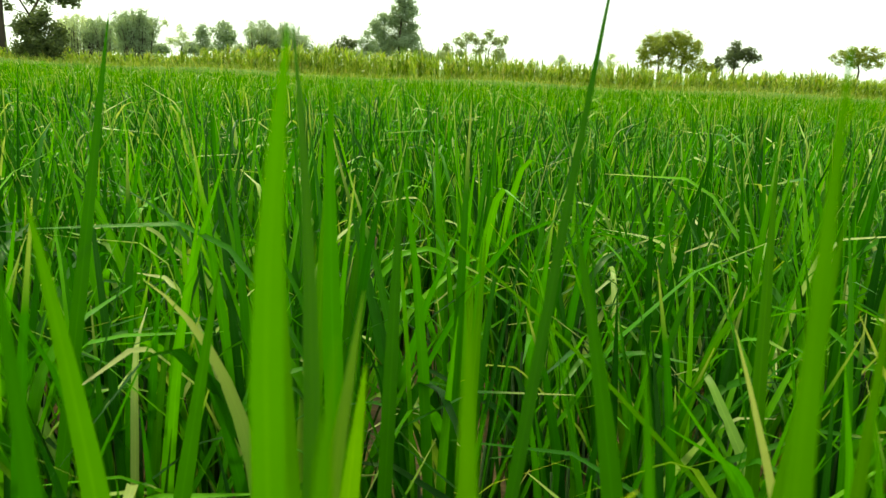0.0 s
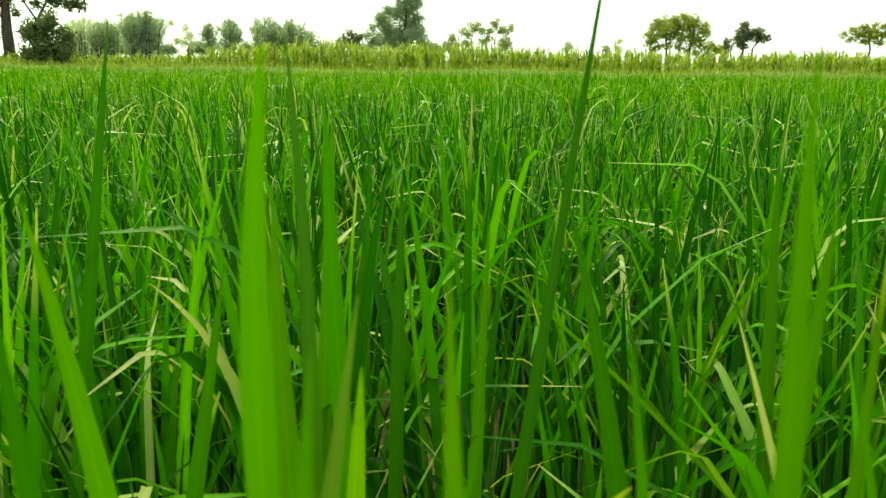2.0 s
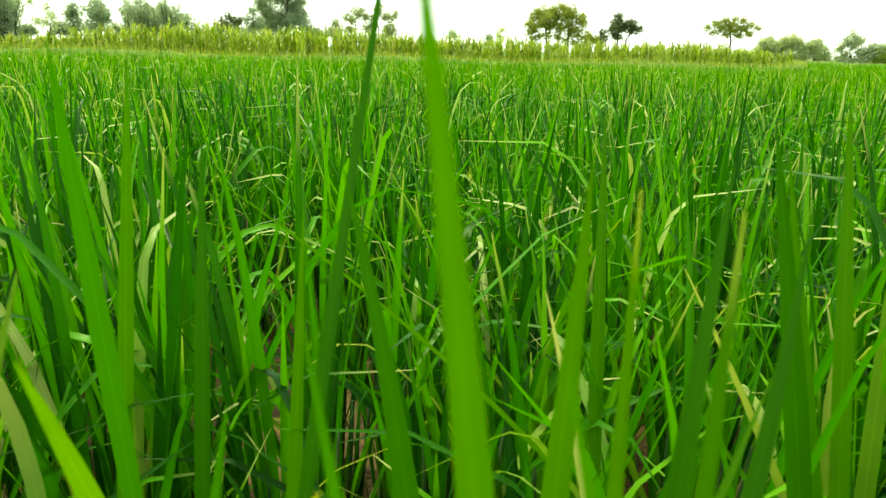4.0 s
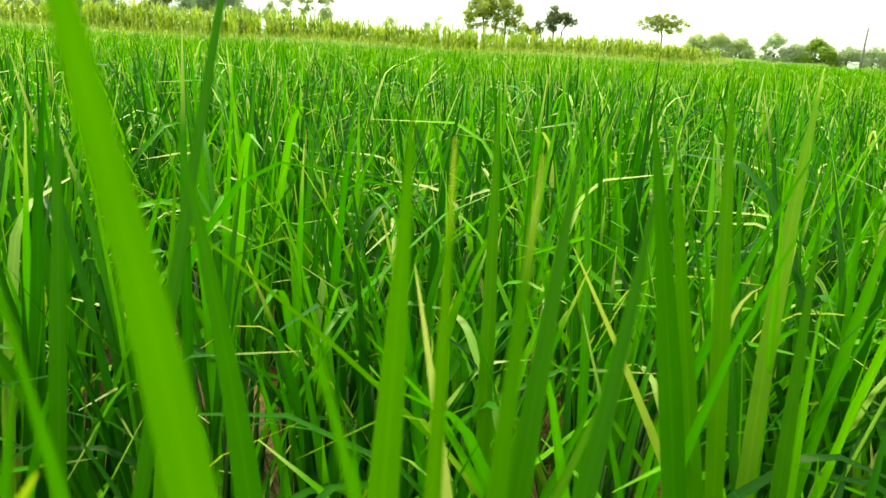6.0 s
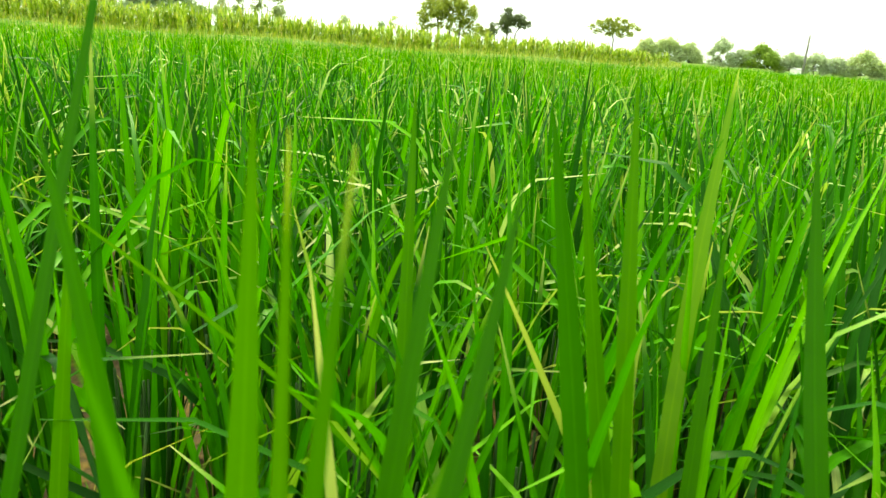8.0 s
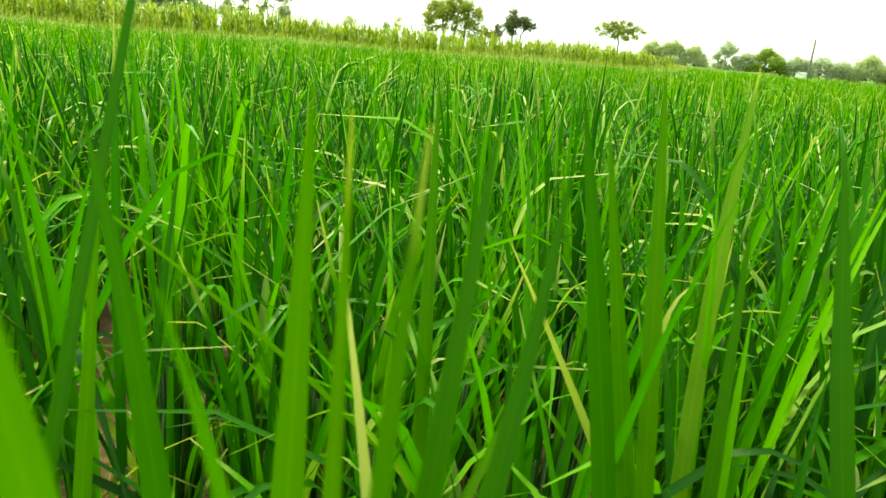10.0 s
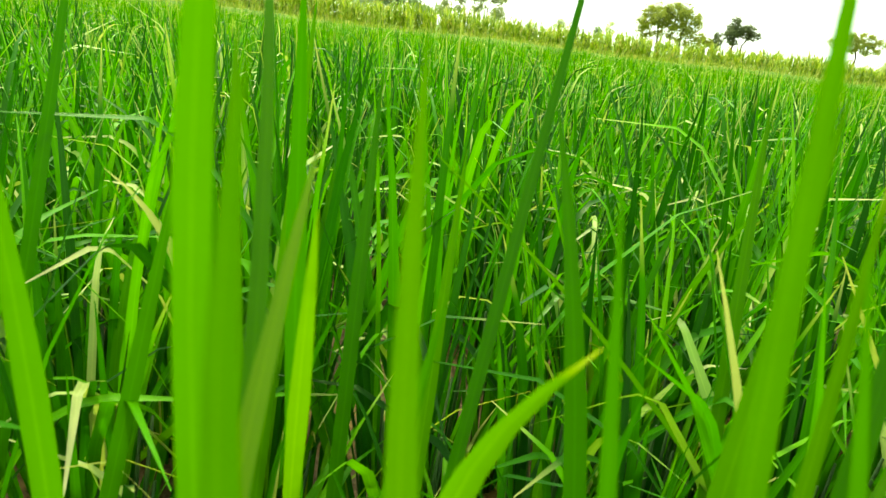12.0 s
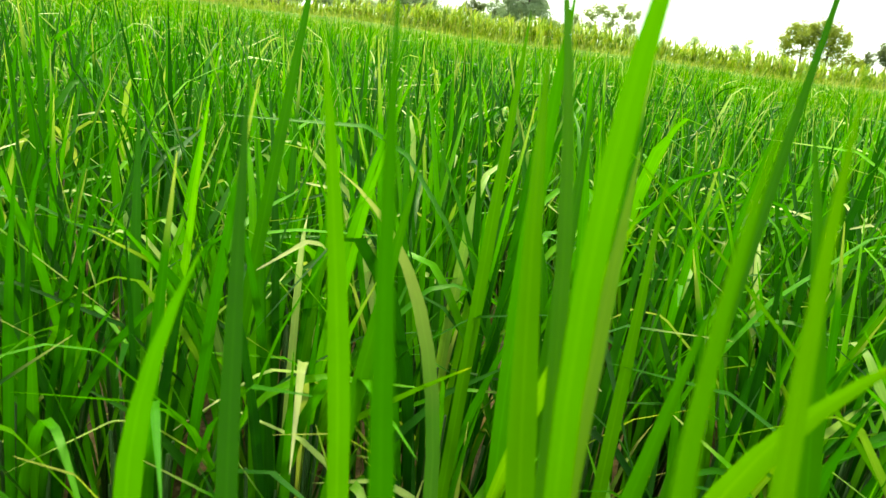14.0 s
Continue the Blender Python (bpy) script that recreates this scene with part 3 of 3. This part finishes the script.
def crop_height(x):
    return 1.52 - 0.22 * smooth(5.0, 8.0, -x) - 0.36 * smooth(7.5, 10.5, -x) - 0.2 * smooth(1, 5, x) + 0.05 * math.sin(x * 2.3) * math.sin(x * 0.7) - 0.2 * smooth(15.5, 18, x)


b = Blades()
rng = random.Random(5)
for row in range(12):
    for x in np.arange(-24, 27.0, 0.58):
        cx, cy = x + rng.uniform(-0.22, 0.22), field_edge(x) + 2.1 + row * 0.62 + rng.uniform(-0.2, 0.2)
        size = crop_height(cx) * rng.uniform(0.76, 1.04)
        for j in range(5 if rng.random() > 0.2 else 2):
            px, py = cx + rng.uniform(-0.1, 0.1), cy + rng.uniform(-0.11, 0.11)
            maize(b, rng, px, py, ground_z(px, py) + 0.12, size * rng.uniform(0.88, 1.08))
tagged(new("maize_crop", b.mesh("maize_crop", CROP)), "rows of leafy yellowish green young maize", "maize crop", kind="stuff")


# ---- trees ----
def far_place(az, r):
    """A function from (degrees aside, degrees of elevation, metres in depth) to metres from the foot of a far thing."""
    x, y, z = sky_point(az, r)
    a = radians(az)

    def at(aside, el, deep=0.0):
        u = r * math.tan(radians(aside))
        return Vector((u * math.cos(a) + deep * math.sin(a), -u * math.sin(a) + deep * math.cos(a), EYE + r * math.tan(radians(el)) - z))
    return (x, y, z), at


def join_tubes(lines, sides=6):
    verts, faces = [], []
    for pts, radii in lines:
        v, f = tube(pts, radii, sides)
        n = len(verts)
        verts.extend(v)
        faces.extend([tuple(i + n for i in q) for q in f])
    return mesh_from("trunk", verts, faces, [BARK], None, True)


class Leaves:
    """Collects small leaf faces into one mesh."""

    def __init__(self, rng):
        self.rng, self.v, self.f, self.uv = rng, [], [], []

    def tuft(self, at, leaf, n=6, droop=0.0, slim=0.4):
        rng = self.rng
        for j in range(n):
            p = at + Vector((rng.gauss(0, 1), rng.gauss(0, 1), rng.gauss(0, 1))) * leaf * 0.85
            one = Vector((rng.gauss(0, 1), rng.gauss(0, 1), rng.gauss(-droop, 0.7))).normalized()
            two = one.orthogonal().normalized() * leaf * rng.uniform(0.75, 1.25) * slim
            one = one * leaf * rng.uniform(0.5, 0.85)
            k = len(self.v)
            self.v.extend([tuple(p - one), tuple(p + two), tuple(p + one), tuple(p - two)])
            self.f.append((k, k + 1, k + 2, k + 3))
            self.uv.extend([(0.5, 0), (1, 0.5), (0.5, 1), (0, 0.5)])

    def mesh(self, mat):
        return mesh_from("crown", self.v, self.f, [mat], self.uv)


def tree(label, az, r, mat, lumps, stems=None, leaf=None, density=1.0, flat=0.9, seed=1, thick=0.16, full=1.22, girth=(1, 1, 1)):
    """A tree at a bearing and distance; lumps of its crown: degrees aside, elevation and radius; stems: lines of (aside, elevation)."""
    rng = random.Random(seed)
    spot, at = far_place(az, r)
    root = new("tree")
    root.location = spot
    tagged(root, label, "tree")
    leaf = leaf or 0.0021 * r
    deg = r * radians(1)
    low = min(e for a, e, s in lumps)
    stems = stems or [[(0, -0.6), (rng.uniform(-0.1, 0.1), (low - 0.6) / 2), (rng.uniform(-0.2, 0.2), low)]]
    tw = thick * deg
    lines, tops = [], []
    for stem, g in zip(stems, girth):
        pts = [at(a, e) for a, e in stem]
        if stem[0][1] < 0.5:
            pts[0].z = -0.2
        lines.append(([tuple(q) for q in pts], [tw * g * (1.3 - 0.8 * i / (len(pts) - 1)) for i in range(len(pts))]))
        tops.extend(pts[1:])
    crown = Leaves(rng)
    for a, e, s in lumps:
        size = s * deg * full
        c = at(a, e, rng.uniform(-0.6, 0.6) * size)
        start = min(tops, key=lambda q: (q - c).length + max(0.0, q.z - c.z))
        mid = start.lerp(c, 0.5) + Vector((rng.uniform(-0.2, 0.2), rng.uniform(-0.2, 0.2), -0.1)) * size
        lines.append(([tuple(start), tuple(mid), tuple(c)], [tw * 0.4, tw * 0.25, tw * 0.1]))
        subs = []
        for k in range(6):
            d = Vector((rng.gauss(0, 1), rng.gauss(0, 1), rng.gauss(0, 1))).normalized()
            subs.append((c + Vector((d.x, d.y, d.z * flat)) * size * rng.uniform(0.45, 0.75), size * rng.uniform(0.32, 0.62)))
            lines.append(([tuple(mid.lerp(c, 0.7)), tuple(c.lerp(subs[-1][0], 0.6)), tuple(subs[-1][0])], [tw * 0.14, tw * 0.09, tw * 0.03]))
        subs.append((c, size * 0.7))
        area = sum(q * q for _, q in subs)
        count = density * 24 * (size / leaf) ** 2 / 6
        for sc, q in subs:
            for t in range(max(2, int(count * q * q / area))):
                d = Vector((rng.gauss(0, 1), rng.gauss(0, 1), rng.gauss(0, 1))).normalized() * q * rng.random() ** 0.45 * rng.uniform(0.8, 1.25)
                crown.tuft(sc + Vector((d.x, d.y, d.z * flat)), leaf)
    part("trunk", join_tubes(lines), root)
    part("crown", crown.mesh(mat), root)


def dome(width, top, foot, seed, n=13):
    """Lumps of a rounded crown."""
    rng = random.Random(seed)
    out = []
    for i in range(n):
        u = -1 + 2 * (i + rng.random()) / n
        s = width * rng.uniform(0.12, 0.2)
        roof = foot + (top - foot) * math.sqrt(max(0.15, 1 - u * u)) * rng.uniform(0.88, 1.05)
        out.append((u * (width / 2 - s * 0.7), max(foot, roof - s) if i % 3 else rng.uniform(foot, max(foot, roof - 1.5 * s)), s))
    return out


def bamboo(label, az, r, mat, width, top, culms=40, seed=1, density=1.0):
    """A clump of arching culms with feathery drooping leaves."""
    rng = random.Random(seed)
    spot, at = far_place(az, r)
    root = new("bamboo_clump")
    root.location = spot
    tagged(root, label, "bamboo")
    leaf = 0.0021 * r
    lines, crown = [], Leaves(rng)
    for k in range(culms):
        u = rng.uniform(-1, 1)
        foot = at(u * width * 0.33, -0.5, rng.uniform(-1, 1) * 0.02 * r)
        foot.z = 0
        reach = 0.5 * width * u + rng.uniform(-0.18, 0.18) * width
        tip = at(reach, top * (1 - 0.22 * u * u) * rng.uniform(0.72, 1.06), rng.uniform(-1, 1) * 0.03 * r)
        knee = Vector((foot.x + (tip.x - foot.x) * 0.22, foot.y + (tip.y - foot.y) * 0.22, foot.z + (tip.z - foot.z) * 0.72))
        bend = [foot.lerp(knee, t).lerp(knee.lerp(tip, t), t) for t in (0, 0.25, 0.5, 0.75, 1.0)]
        lines.append(([tuple(q) for q in bend], [0.0006 * r * (1.15 - 0.9 * t / 4) for t in range(5)]))
        for j in range(int(30 * density)):
            t = 0.12 + 0.88 * rng.random() ** 0.8
            c = foot.lerp(knee, t).lerp(knee.lerp(tip, t), t)
            wide = radians(width) * r * 0.075 * (1.25 - t)
            crown.tuft(c + Vector((rng.gauss(0, 1), rng.gauss(0, 1), rng.gauss(-0.4, 0.8))) * wide, leaf, 5, 0.7, 0.28)
    part("stem", join_tubes(lines, 5), root)
    part("crown", crown.mesh(mat), root)


tree("rounded olive green tree with a full crown", 16.87, 80, LEAF_OLIVE, [(-1.9, 1.9, 0.33), (-1.6, 2.4, 0.42), (-1.0, 2.85, 0.38), (-0.3, 2.92, 0.42), (0.4, 2.95, 0.40), (1.1, 2.88, 0.38), (1.6, 2.4, 0.42), (1.9, 2.0, 0.32), (-0.8, 2.3, 0.55), (0.0, 2.35, 0.6), (0.8, 2.3, 0.55), (-1.9, 1.3, 0.32), (-1.4, 1.7, 0.33), (-1.25, 1.1, 0.27), (1.5, 1.6, 0.35), (1.0, 1.25, 0.3), (0.3, 1.6, 0.3), (-0.5, 1.7, 0.28), (1.7, 1.1, 0.33), (-0.6, 1.15, 0.26), (0.2, 0.95, 0.28), (-1.65, 0.8, 0.3), (1.3, 0.75, 0.3), (0.75, 0.85, 0.24), (-0.1, 1.9, 0.35), (0.9, 1.8, 0.35), (-1.0, 1.9, 0.35)], [[(-0.6, 0), (-0.7, 1.2), (-0.9, 2.2)], [(0.1, 0), (0.2, 1.3), (0.4, 2.3)], [(0.9, 0), (0.9, 1.1), (1.1, 2.0)]], density=0.75, seed=1, thick=0.07, full=1.45)
tree("low olive bush behind the crop", 19.4, 82, LEAF_OLIVE, [(-0.2, 1.15, 0.33), (0.15, 0.9, 0.36), (-0.3, 0.7, 0.3)], seed=2, thick=0.05)
tree("low dark bush behind the crop", 20.15, 84, LEAF_DARK, [(0, 1.4, 0.28), (0.12, 1.0, 0.36), (-0.15, 0.8, 0.3)], seed=3, thick=0.05)
tree("dark two-lobed tree leaning to one side", 21.5, 80, LEAF_DARK, [(-0.25, 2.42, 0.36), (-0.55, 2.1, 0.36), (-0.2, 1.9, 0.48), (-0.5, 1.5, 0.42), (-0.2, 1.15, 0.36), (0.3, 1.8, 0.38), (0.8, 2.0, 0.33), (1.0, 1.8, 0.33), (1.35, 1.75, 0.2), (0.7, 1.6, 0.28), (0.6, 2.15, 0.24)], [[(-0.2, 0), (-0.2, 1.3), (-0.2, 2.0)], [(0.35, 0), (0.4, 1.0), (0.8, 1.7)]], seed=4, thick=0.06)
tree("small flat-topped tree with layered spreading branches", 29.0, 70, LEAF_OLIVE, [(0.1, 2.5, 0.25), (-0.55, 2.4, 0.3), (0.7, 2.38, 0.3), (-1.1, 2.12, 0.32), (1.2, 2.1, 0.32), (0, 2.15, 0.45), (-1.6, 1.9, 0.22), (1.65, 1.88, 0.22), (-0.7, 1.85, 0.4), (0.7, 1.85, 0.4), (0, 1.7, 0.4), (-1.15, 1.55, 0.25), (1.1, 1.5, 0.25), (-0.4, 1.45, 0.25), (0.5, 1.4, 0.25)], [[(-0.05, 0), (0.02, 1.0), (-0.08, 1.5), (0, 1.8)]], density=0.8, flat=0.34, full=1.25, seed=5, thick=0.055)
tree("pale sparse tree with visible branches", 2.7, 90, LEAF_PALE, [(-1.9, 1.5, 0.3), (-2.0, 1.0, 0.45), (-1.0, 2.0, 0.33), (-0.4, 2.35, 0.35), (0.2, 2.1, 0.27), (1.1, 2.6, 0.3), (0.7, 2.2, 0.22), (1.6, 2.2, 0.27), (1.9, 2.0, 0.18), (2.35, 2.45, 0.13), (2.3, 2.2, 0.09), (1.8, 1.3, 0.38), (2.0, 1.0, 0.38), (-0.9, 1.2, 0.3), (0.3, 1.3, 0.26), (0.7, 1.6, 0.22)], [[(0, 0), (0.2, 1.2), (0.6, 1.9)], [(-0.5, 0), (-0.6, 1.3), (-0.5, 2.0)], [(1.1, 0), (1.1, 1.3), (1.3, 2.0)]], density=0.85, full=1.5, seed=6, thick=0.04)
tree("tall haze-grey green tree with an uneven crown", -3.0, 120, LEAF_HAZE_GREY, [(-1.75, 2.9, 0.42), (-1.2, 2.3, 0.66), (-0.9, 3.45, 0.45), (-0.1, 3.2, 0.75), (0.6, 2.4, 0.8), (0.65, 3.7, 0.62), (0.4, 4.5, 0.52), (0.15, 5.0, 0.36), (0.9, 5.15, 0.26), (0.8, 4.3, 0.45), (-0.15, 4.1, 0.34), (-0.3, 1.5, 0.95), (0.8, 1.5, 0.7), (-1.3, 1.4, 0.6), (1.1, 3.1, 0.36), (0.5, 5.5, 0.25)], [[(0.1, 0), (0.15, 2.0), (0.3, 3.6), (0.5, 4.8)]], density=0.9, full=1.35, seed=7, thick=0.09)
tree("low dark sloping thicket behind the crop", -1.0, 118, LEAF_HAZE_GREY, [(-0.6, 1.3, 0.34), (-0.15, 1.12, 0.34), (0.35, 0.92, 0.3), (0.8, 0.75, 0.24), (-0.3, 0.8, 0.4), (0.3, 0.6, 0.35)], seed=8, thick=0.05)
tree("small haze-grey tree beside the tall one", -5.2, 116, LEAF_HAZE_GREY, [(0, 2.2, 0.36), (0.35, 1.5, 0.55), (-0.3, 1.6, 0.36), (0.0, 1.0, 0.5)], density=0.7, seed=9, thick=0.05)
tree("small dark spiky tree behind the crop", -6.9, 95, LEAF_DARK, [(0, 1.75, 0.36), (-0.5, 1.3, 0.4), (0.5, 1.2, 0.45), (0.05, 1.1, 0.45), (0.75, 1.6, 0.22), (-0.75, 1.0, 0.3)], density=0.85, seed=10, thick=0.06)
tree("low hazy bush behind the crop", -8.5, 110, LEAF_HAZE_FAR, [(0, 0.95, 0.36), (0.5, 0.8, 0.36), (-0.5, 0.75, 0.36)], seed=11, thick=0.04)
bamboo("feathery haze-grey green bamboo clump behind the crop", -10.8, 108, LEAF_HAZE_GREY, 2.3, 2.65, 46, 12)
bamboo("feathery haze-grey green bamboo clump behind the crop", -13.0, 110, LEAF_HAZE_GREY, 2.1, 2.8, 42, 13)
tree("hazy rounded bush beside the bamboo", -9.75, 112, LEAF_HAZE_GREY, [(0, 1.35, 0.42), (0.35, 0.95, 0.42), (-0.3, 0.9, 0.5)], density=0.8, seed=14, thick=0.05)
tree("rounded green tree behind the crop", -15.5, 100, LEAF_HAZE_GREY, [(0.1, 2.3, 0.42), (-0.2, 1.75, 0.58), (0.35, 1.4, 0.58), (0, 0.95, 0.66), (0.65, 1.75, 0.3)], density=0.8, seed=15, thick=0.06)
tree("rounded dark tree behind the crop", -16.85, 104, LEAF_HAZE_GREY, [(0, 1.95, 0.36), (0.05, 1.4, 0.48), (0.1, 0.9, 0.52), (-0.3, 1.6, 0.3)], density=0.85, seed=16, thick=0.06)
tree("slender sparse tree with open branches", -18.4, 105, LEAF_HAZE_FAR, [(0, 1.95, 0.26), (0.25, 1.45, 0.34), (-0.25, 1.05, 0.36), (-0.95, 2.3, 0.12), (0.4, 0.9, 0.3), (-0.75, 1.1, 0.2)], density=0.5, seed=17, thick=0.05)
bamboo("dense dark bamboo thicket with feathery top", -21.15, 90, LEAF_HAZE_GREY, 2.7, 2.95, 80, 18, 1.3)
bamboo("hazy green bamboo clump behind the field", -23.6, 100, LEAF_HAZE_GREY, 1.9, 2.35, 36, 19)
bamboo("hazy green bamboo clump behind the field", -25.0, 102, LEAF_HAZE_FAR, 1.6, 2.5, 28, 20)
tree("dark bushy tree at the field's corner", -27.1, 30, LEAF_DARK, [(-1.0, 1.3, 0.66), (0, 1.95, 0.68), (0.8, 1.4, 0.6), (-0.3, 0.6, 0.85), (0.75, 0.4, 0.75), (-1.1, 0.2, 0.55), (0.3, 2.3, 0.42), (1.1, 0.8, 0.45), (0.2, -0.2, 0.8), (-0.6, 2.0, 0.4)], leaf=0.085, density=1.1, seed=21, thick=0.1)
tree("large dark tree with overhanging boughs and forked limbs", -28.6, 34, LEAF_DARK, [(3.75, 3.2, 0.26), (3.2, 3.5, 0.36), (2.5, 3.75, 0.36), (1.7, 4.0, 0.36), (0.6, 3.9, 0.3), (3.6, 3.9, 0.4), (2.8, 4.4, 0.6), (1.4, 5.2, 0.9), (3.2, 5.3, 0.8), (-0.4, 5.6, 1.2), (1.8, 6.6, 1.1), (-2.0, 5.2, 1.2), (-2.6, 3.4, 0.8), (-0.2, 2.7, 0.22), (0.15, 1.5, 0.2), (-1.1, 4.0, 0.5), (0.1, 7.4, 1.2), (-0.5, 3.3, 0.25), (-1.6, 3.2, 0.5), (-1.5, 2.3, 0.42), (1.05, 3.35, 0.26), (2.0, 3.35, 0.24), (2.9, 3.2, 0.22), (-1.7, 1.2, 0.4), (0.0, 4.4, 0.5)], [[(-0.75, -0.6), (-0.8, 1.5), (-0.7, 3.6), (-0.5, 5.5)], [(0.95, -0.6), (0.98, 2.2), (1.7, 3.5), (2.6, 4.6)], [(1.0, 1.6), (0.95, 2.3), (0.25, 3.6), (0.2, 5.0)]], leaf=0.10, density=1.05, seed=22, thick=0.10, girth=(3.2, 1, 0.7))
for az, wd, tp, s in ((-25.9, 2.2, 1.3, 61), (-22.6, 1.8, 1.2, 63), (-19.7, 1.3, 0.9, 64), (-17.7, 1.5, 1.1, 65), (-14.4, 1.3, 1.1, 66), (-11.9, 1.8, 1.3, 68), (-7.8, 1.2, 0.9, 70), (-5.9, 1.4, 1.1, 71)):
    tree("low hazy bush in the tree line behind the crop", az, 114, LEAF_HAZE_GREY if s % 3 else LEAF_HAZE_FAR, dome(wd, tp, 0.3, s, 9), seed=s, thick=0.04)
tree("small hazy tree far beyond the crop", 9.2, 150, LEAF_HAZE_FAR, [(0, 1.15, 0.24), (0.25, 0.95, 0.2), (-0.25, 0.85, 0.2)], seed=31, thick=0.03)
tree("small dark bush far beyond the crop", 11.9, 140, LEAF_HAZE_GREY, [(0, 0.95, 0.22), (0.25, 0.8, 0.2)], seed=32, thick=0.03)
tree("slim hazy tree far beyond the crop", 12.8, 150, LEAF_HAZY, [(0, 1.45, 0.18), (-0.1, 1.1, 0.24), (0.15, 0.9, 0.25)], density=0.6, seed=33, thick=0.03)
for az, wd, tp, m, s in ((31.4, 2.1, 1.35, LEAF_HAZY, 41), (32.8, 2.4, 1.62, LEAF_HAZY, 42), (34.3, 2.1, 1.25, LEAF_HAZY, 43), (36.5, 1.9, 1.75, LEAF_HAZE_FAR, 44), (37.9, 1.6, 1.1, LEAF_HAZE_FAR, 45), (39.2, 2.8, 1.48, LEAF_BRIGHT, 46), (41.1, 2.0, 1.05, LEAF_HAZE_FAR, 47), (42.6, 2.0, 1.15, LEAF_HAZE_FAR, 48), (43.8, 1.8, 0.95, LEAF_HAZE_FAR, 49), (45.4, 2.8, 1.5, LEAF_HAZY, 50), (47.4, 2.6, 1.4, LEAF_HAZY, 51), (49.5, 2.7, 1.3, LEAF_HAZE_FAR, 52)):
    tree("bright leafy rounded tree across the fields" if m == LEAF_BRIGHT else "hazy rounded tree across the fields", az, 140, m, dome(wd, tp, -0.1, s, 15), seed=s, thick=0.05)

# ---- far house and pole ----
def box_mesh(name, size, mat, at=(0, 0, 0)):
    bm = bmesh.new()
    bmesh.ops.create_cube(bm, size=1.0, matrix=Matrix.Translation(at) @ Matrix.Diagonal((*size, 1)))
    bmesh.ops.bevel(bm, geom=bm.edges[:], offset=min(size) * 0.04, segments=1, affect="EDGES")
    me = bpy.data.meshes.new(name)
    bm.to_mesh(me)
    bm.free()
    me.materials.append(mat)
    return me


x, y, z = sky_point(41.49, 130)
house = new("house")
house.location = (x, y, z)
tagged(house, "small whitewashed house with a grey roof across fields", "house")
part("wall", box_mesh("wall", (1.3, 1.5, 0.8), WHITEWASH, (0, 0, 0.40)), house)
part("roof", mesh_from("roof", [(-0.8, -0.9, 0.78), (0.8, -0.9, 0.78), (0.8, 0.9, 0.78), (-0.8, 0.9, 0.78), (-0.8, 0, 1.0), (0.8, 0, 1.0)], [(0, 1, 5, 4), (2, 3, 4, 5), (0, 4, 3), (1, 2, 5), (0, 3, 2, 1)], [ROOFING]), house, "grey sheet roof")

x, y, z = sky_point(41.85, 120)
pole = new("utility_pole")
pole.location = (x, y, z)
tagged(pole, "slim grey utility pole standing across the fields", "utility pole")
v, f = tube([(0, 0, -0.3), (0.03, 0, 2.8), (0.08, 0, 5.6)], [0.19, 0.16, 0.13], 8)
part("post", mesh_from("post", v, f, [CONCRETE], None, True), pole)
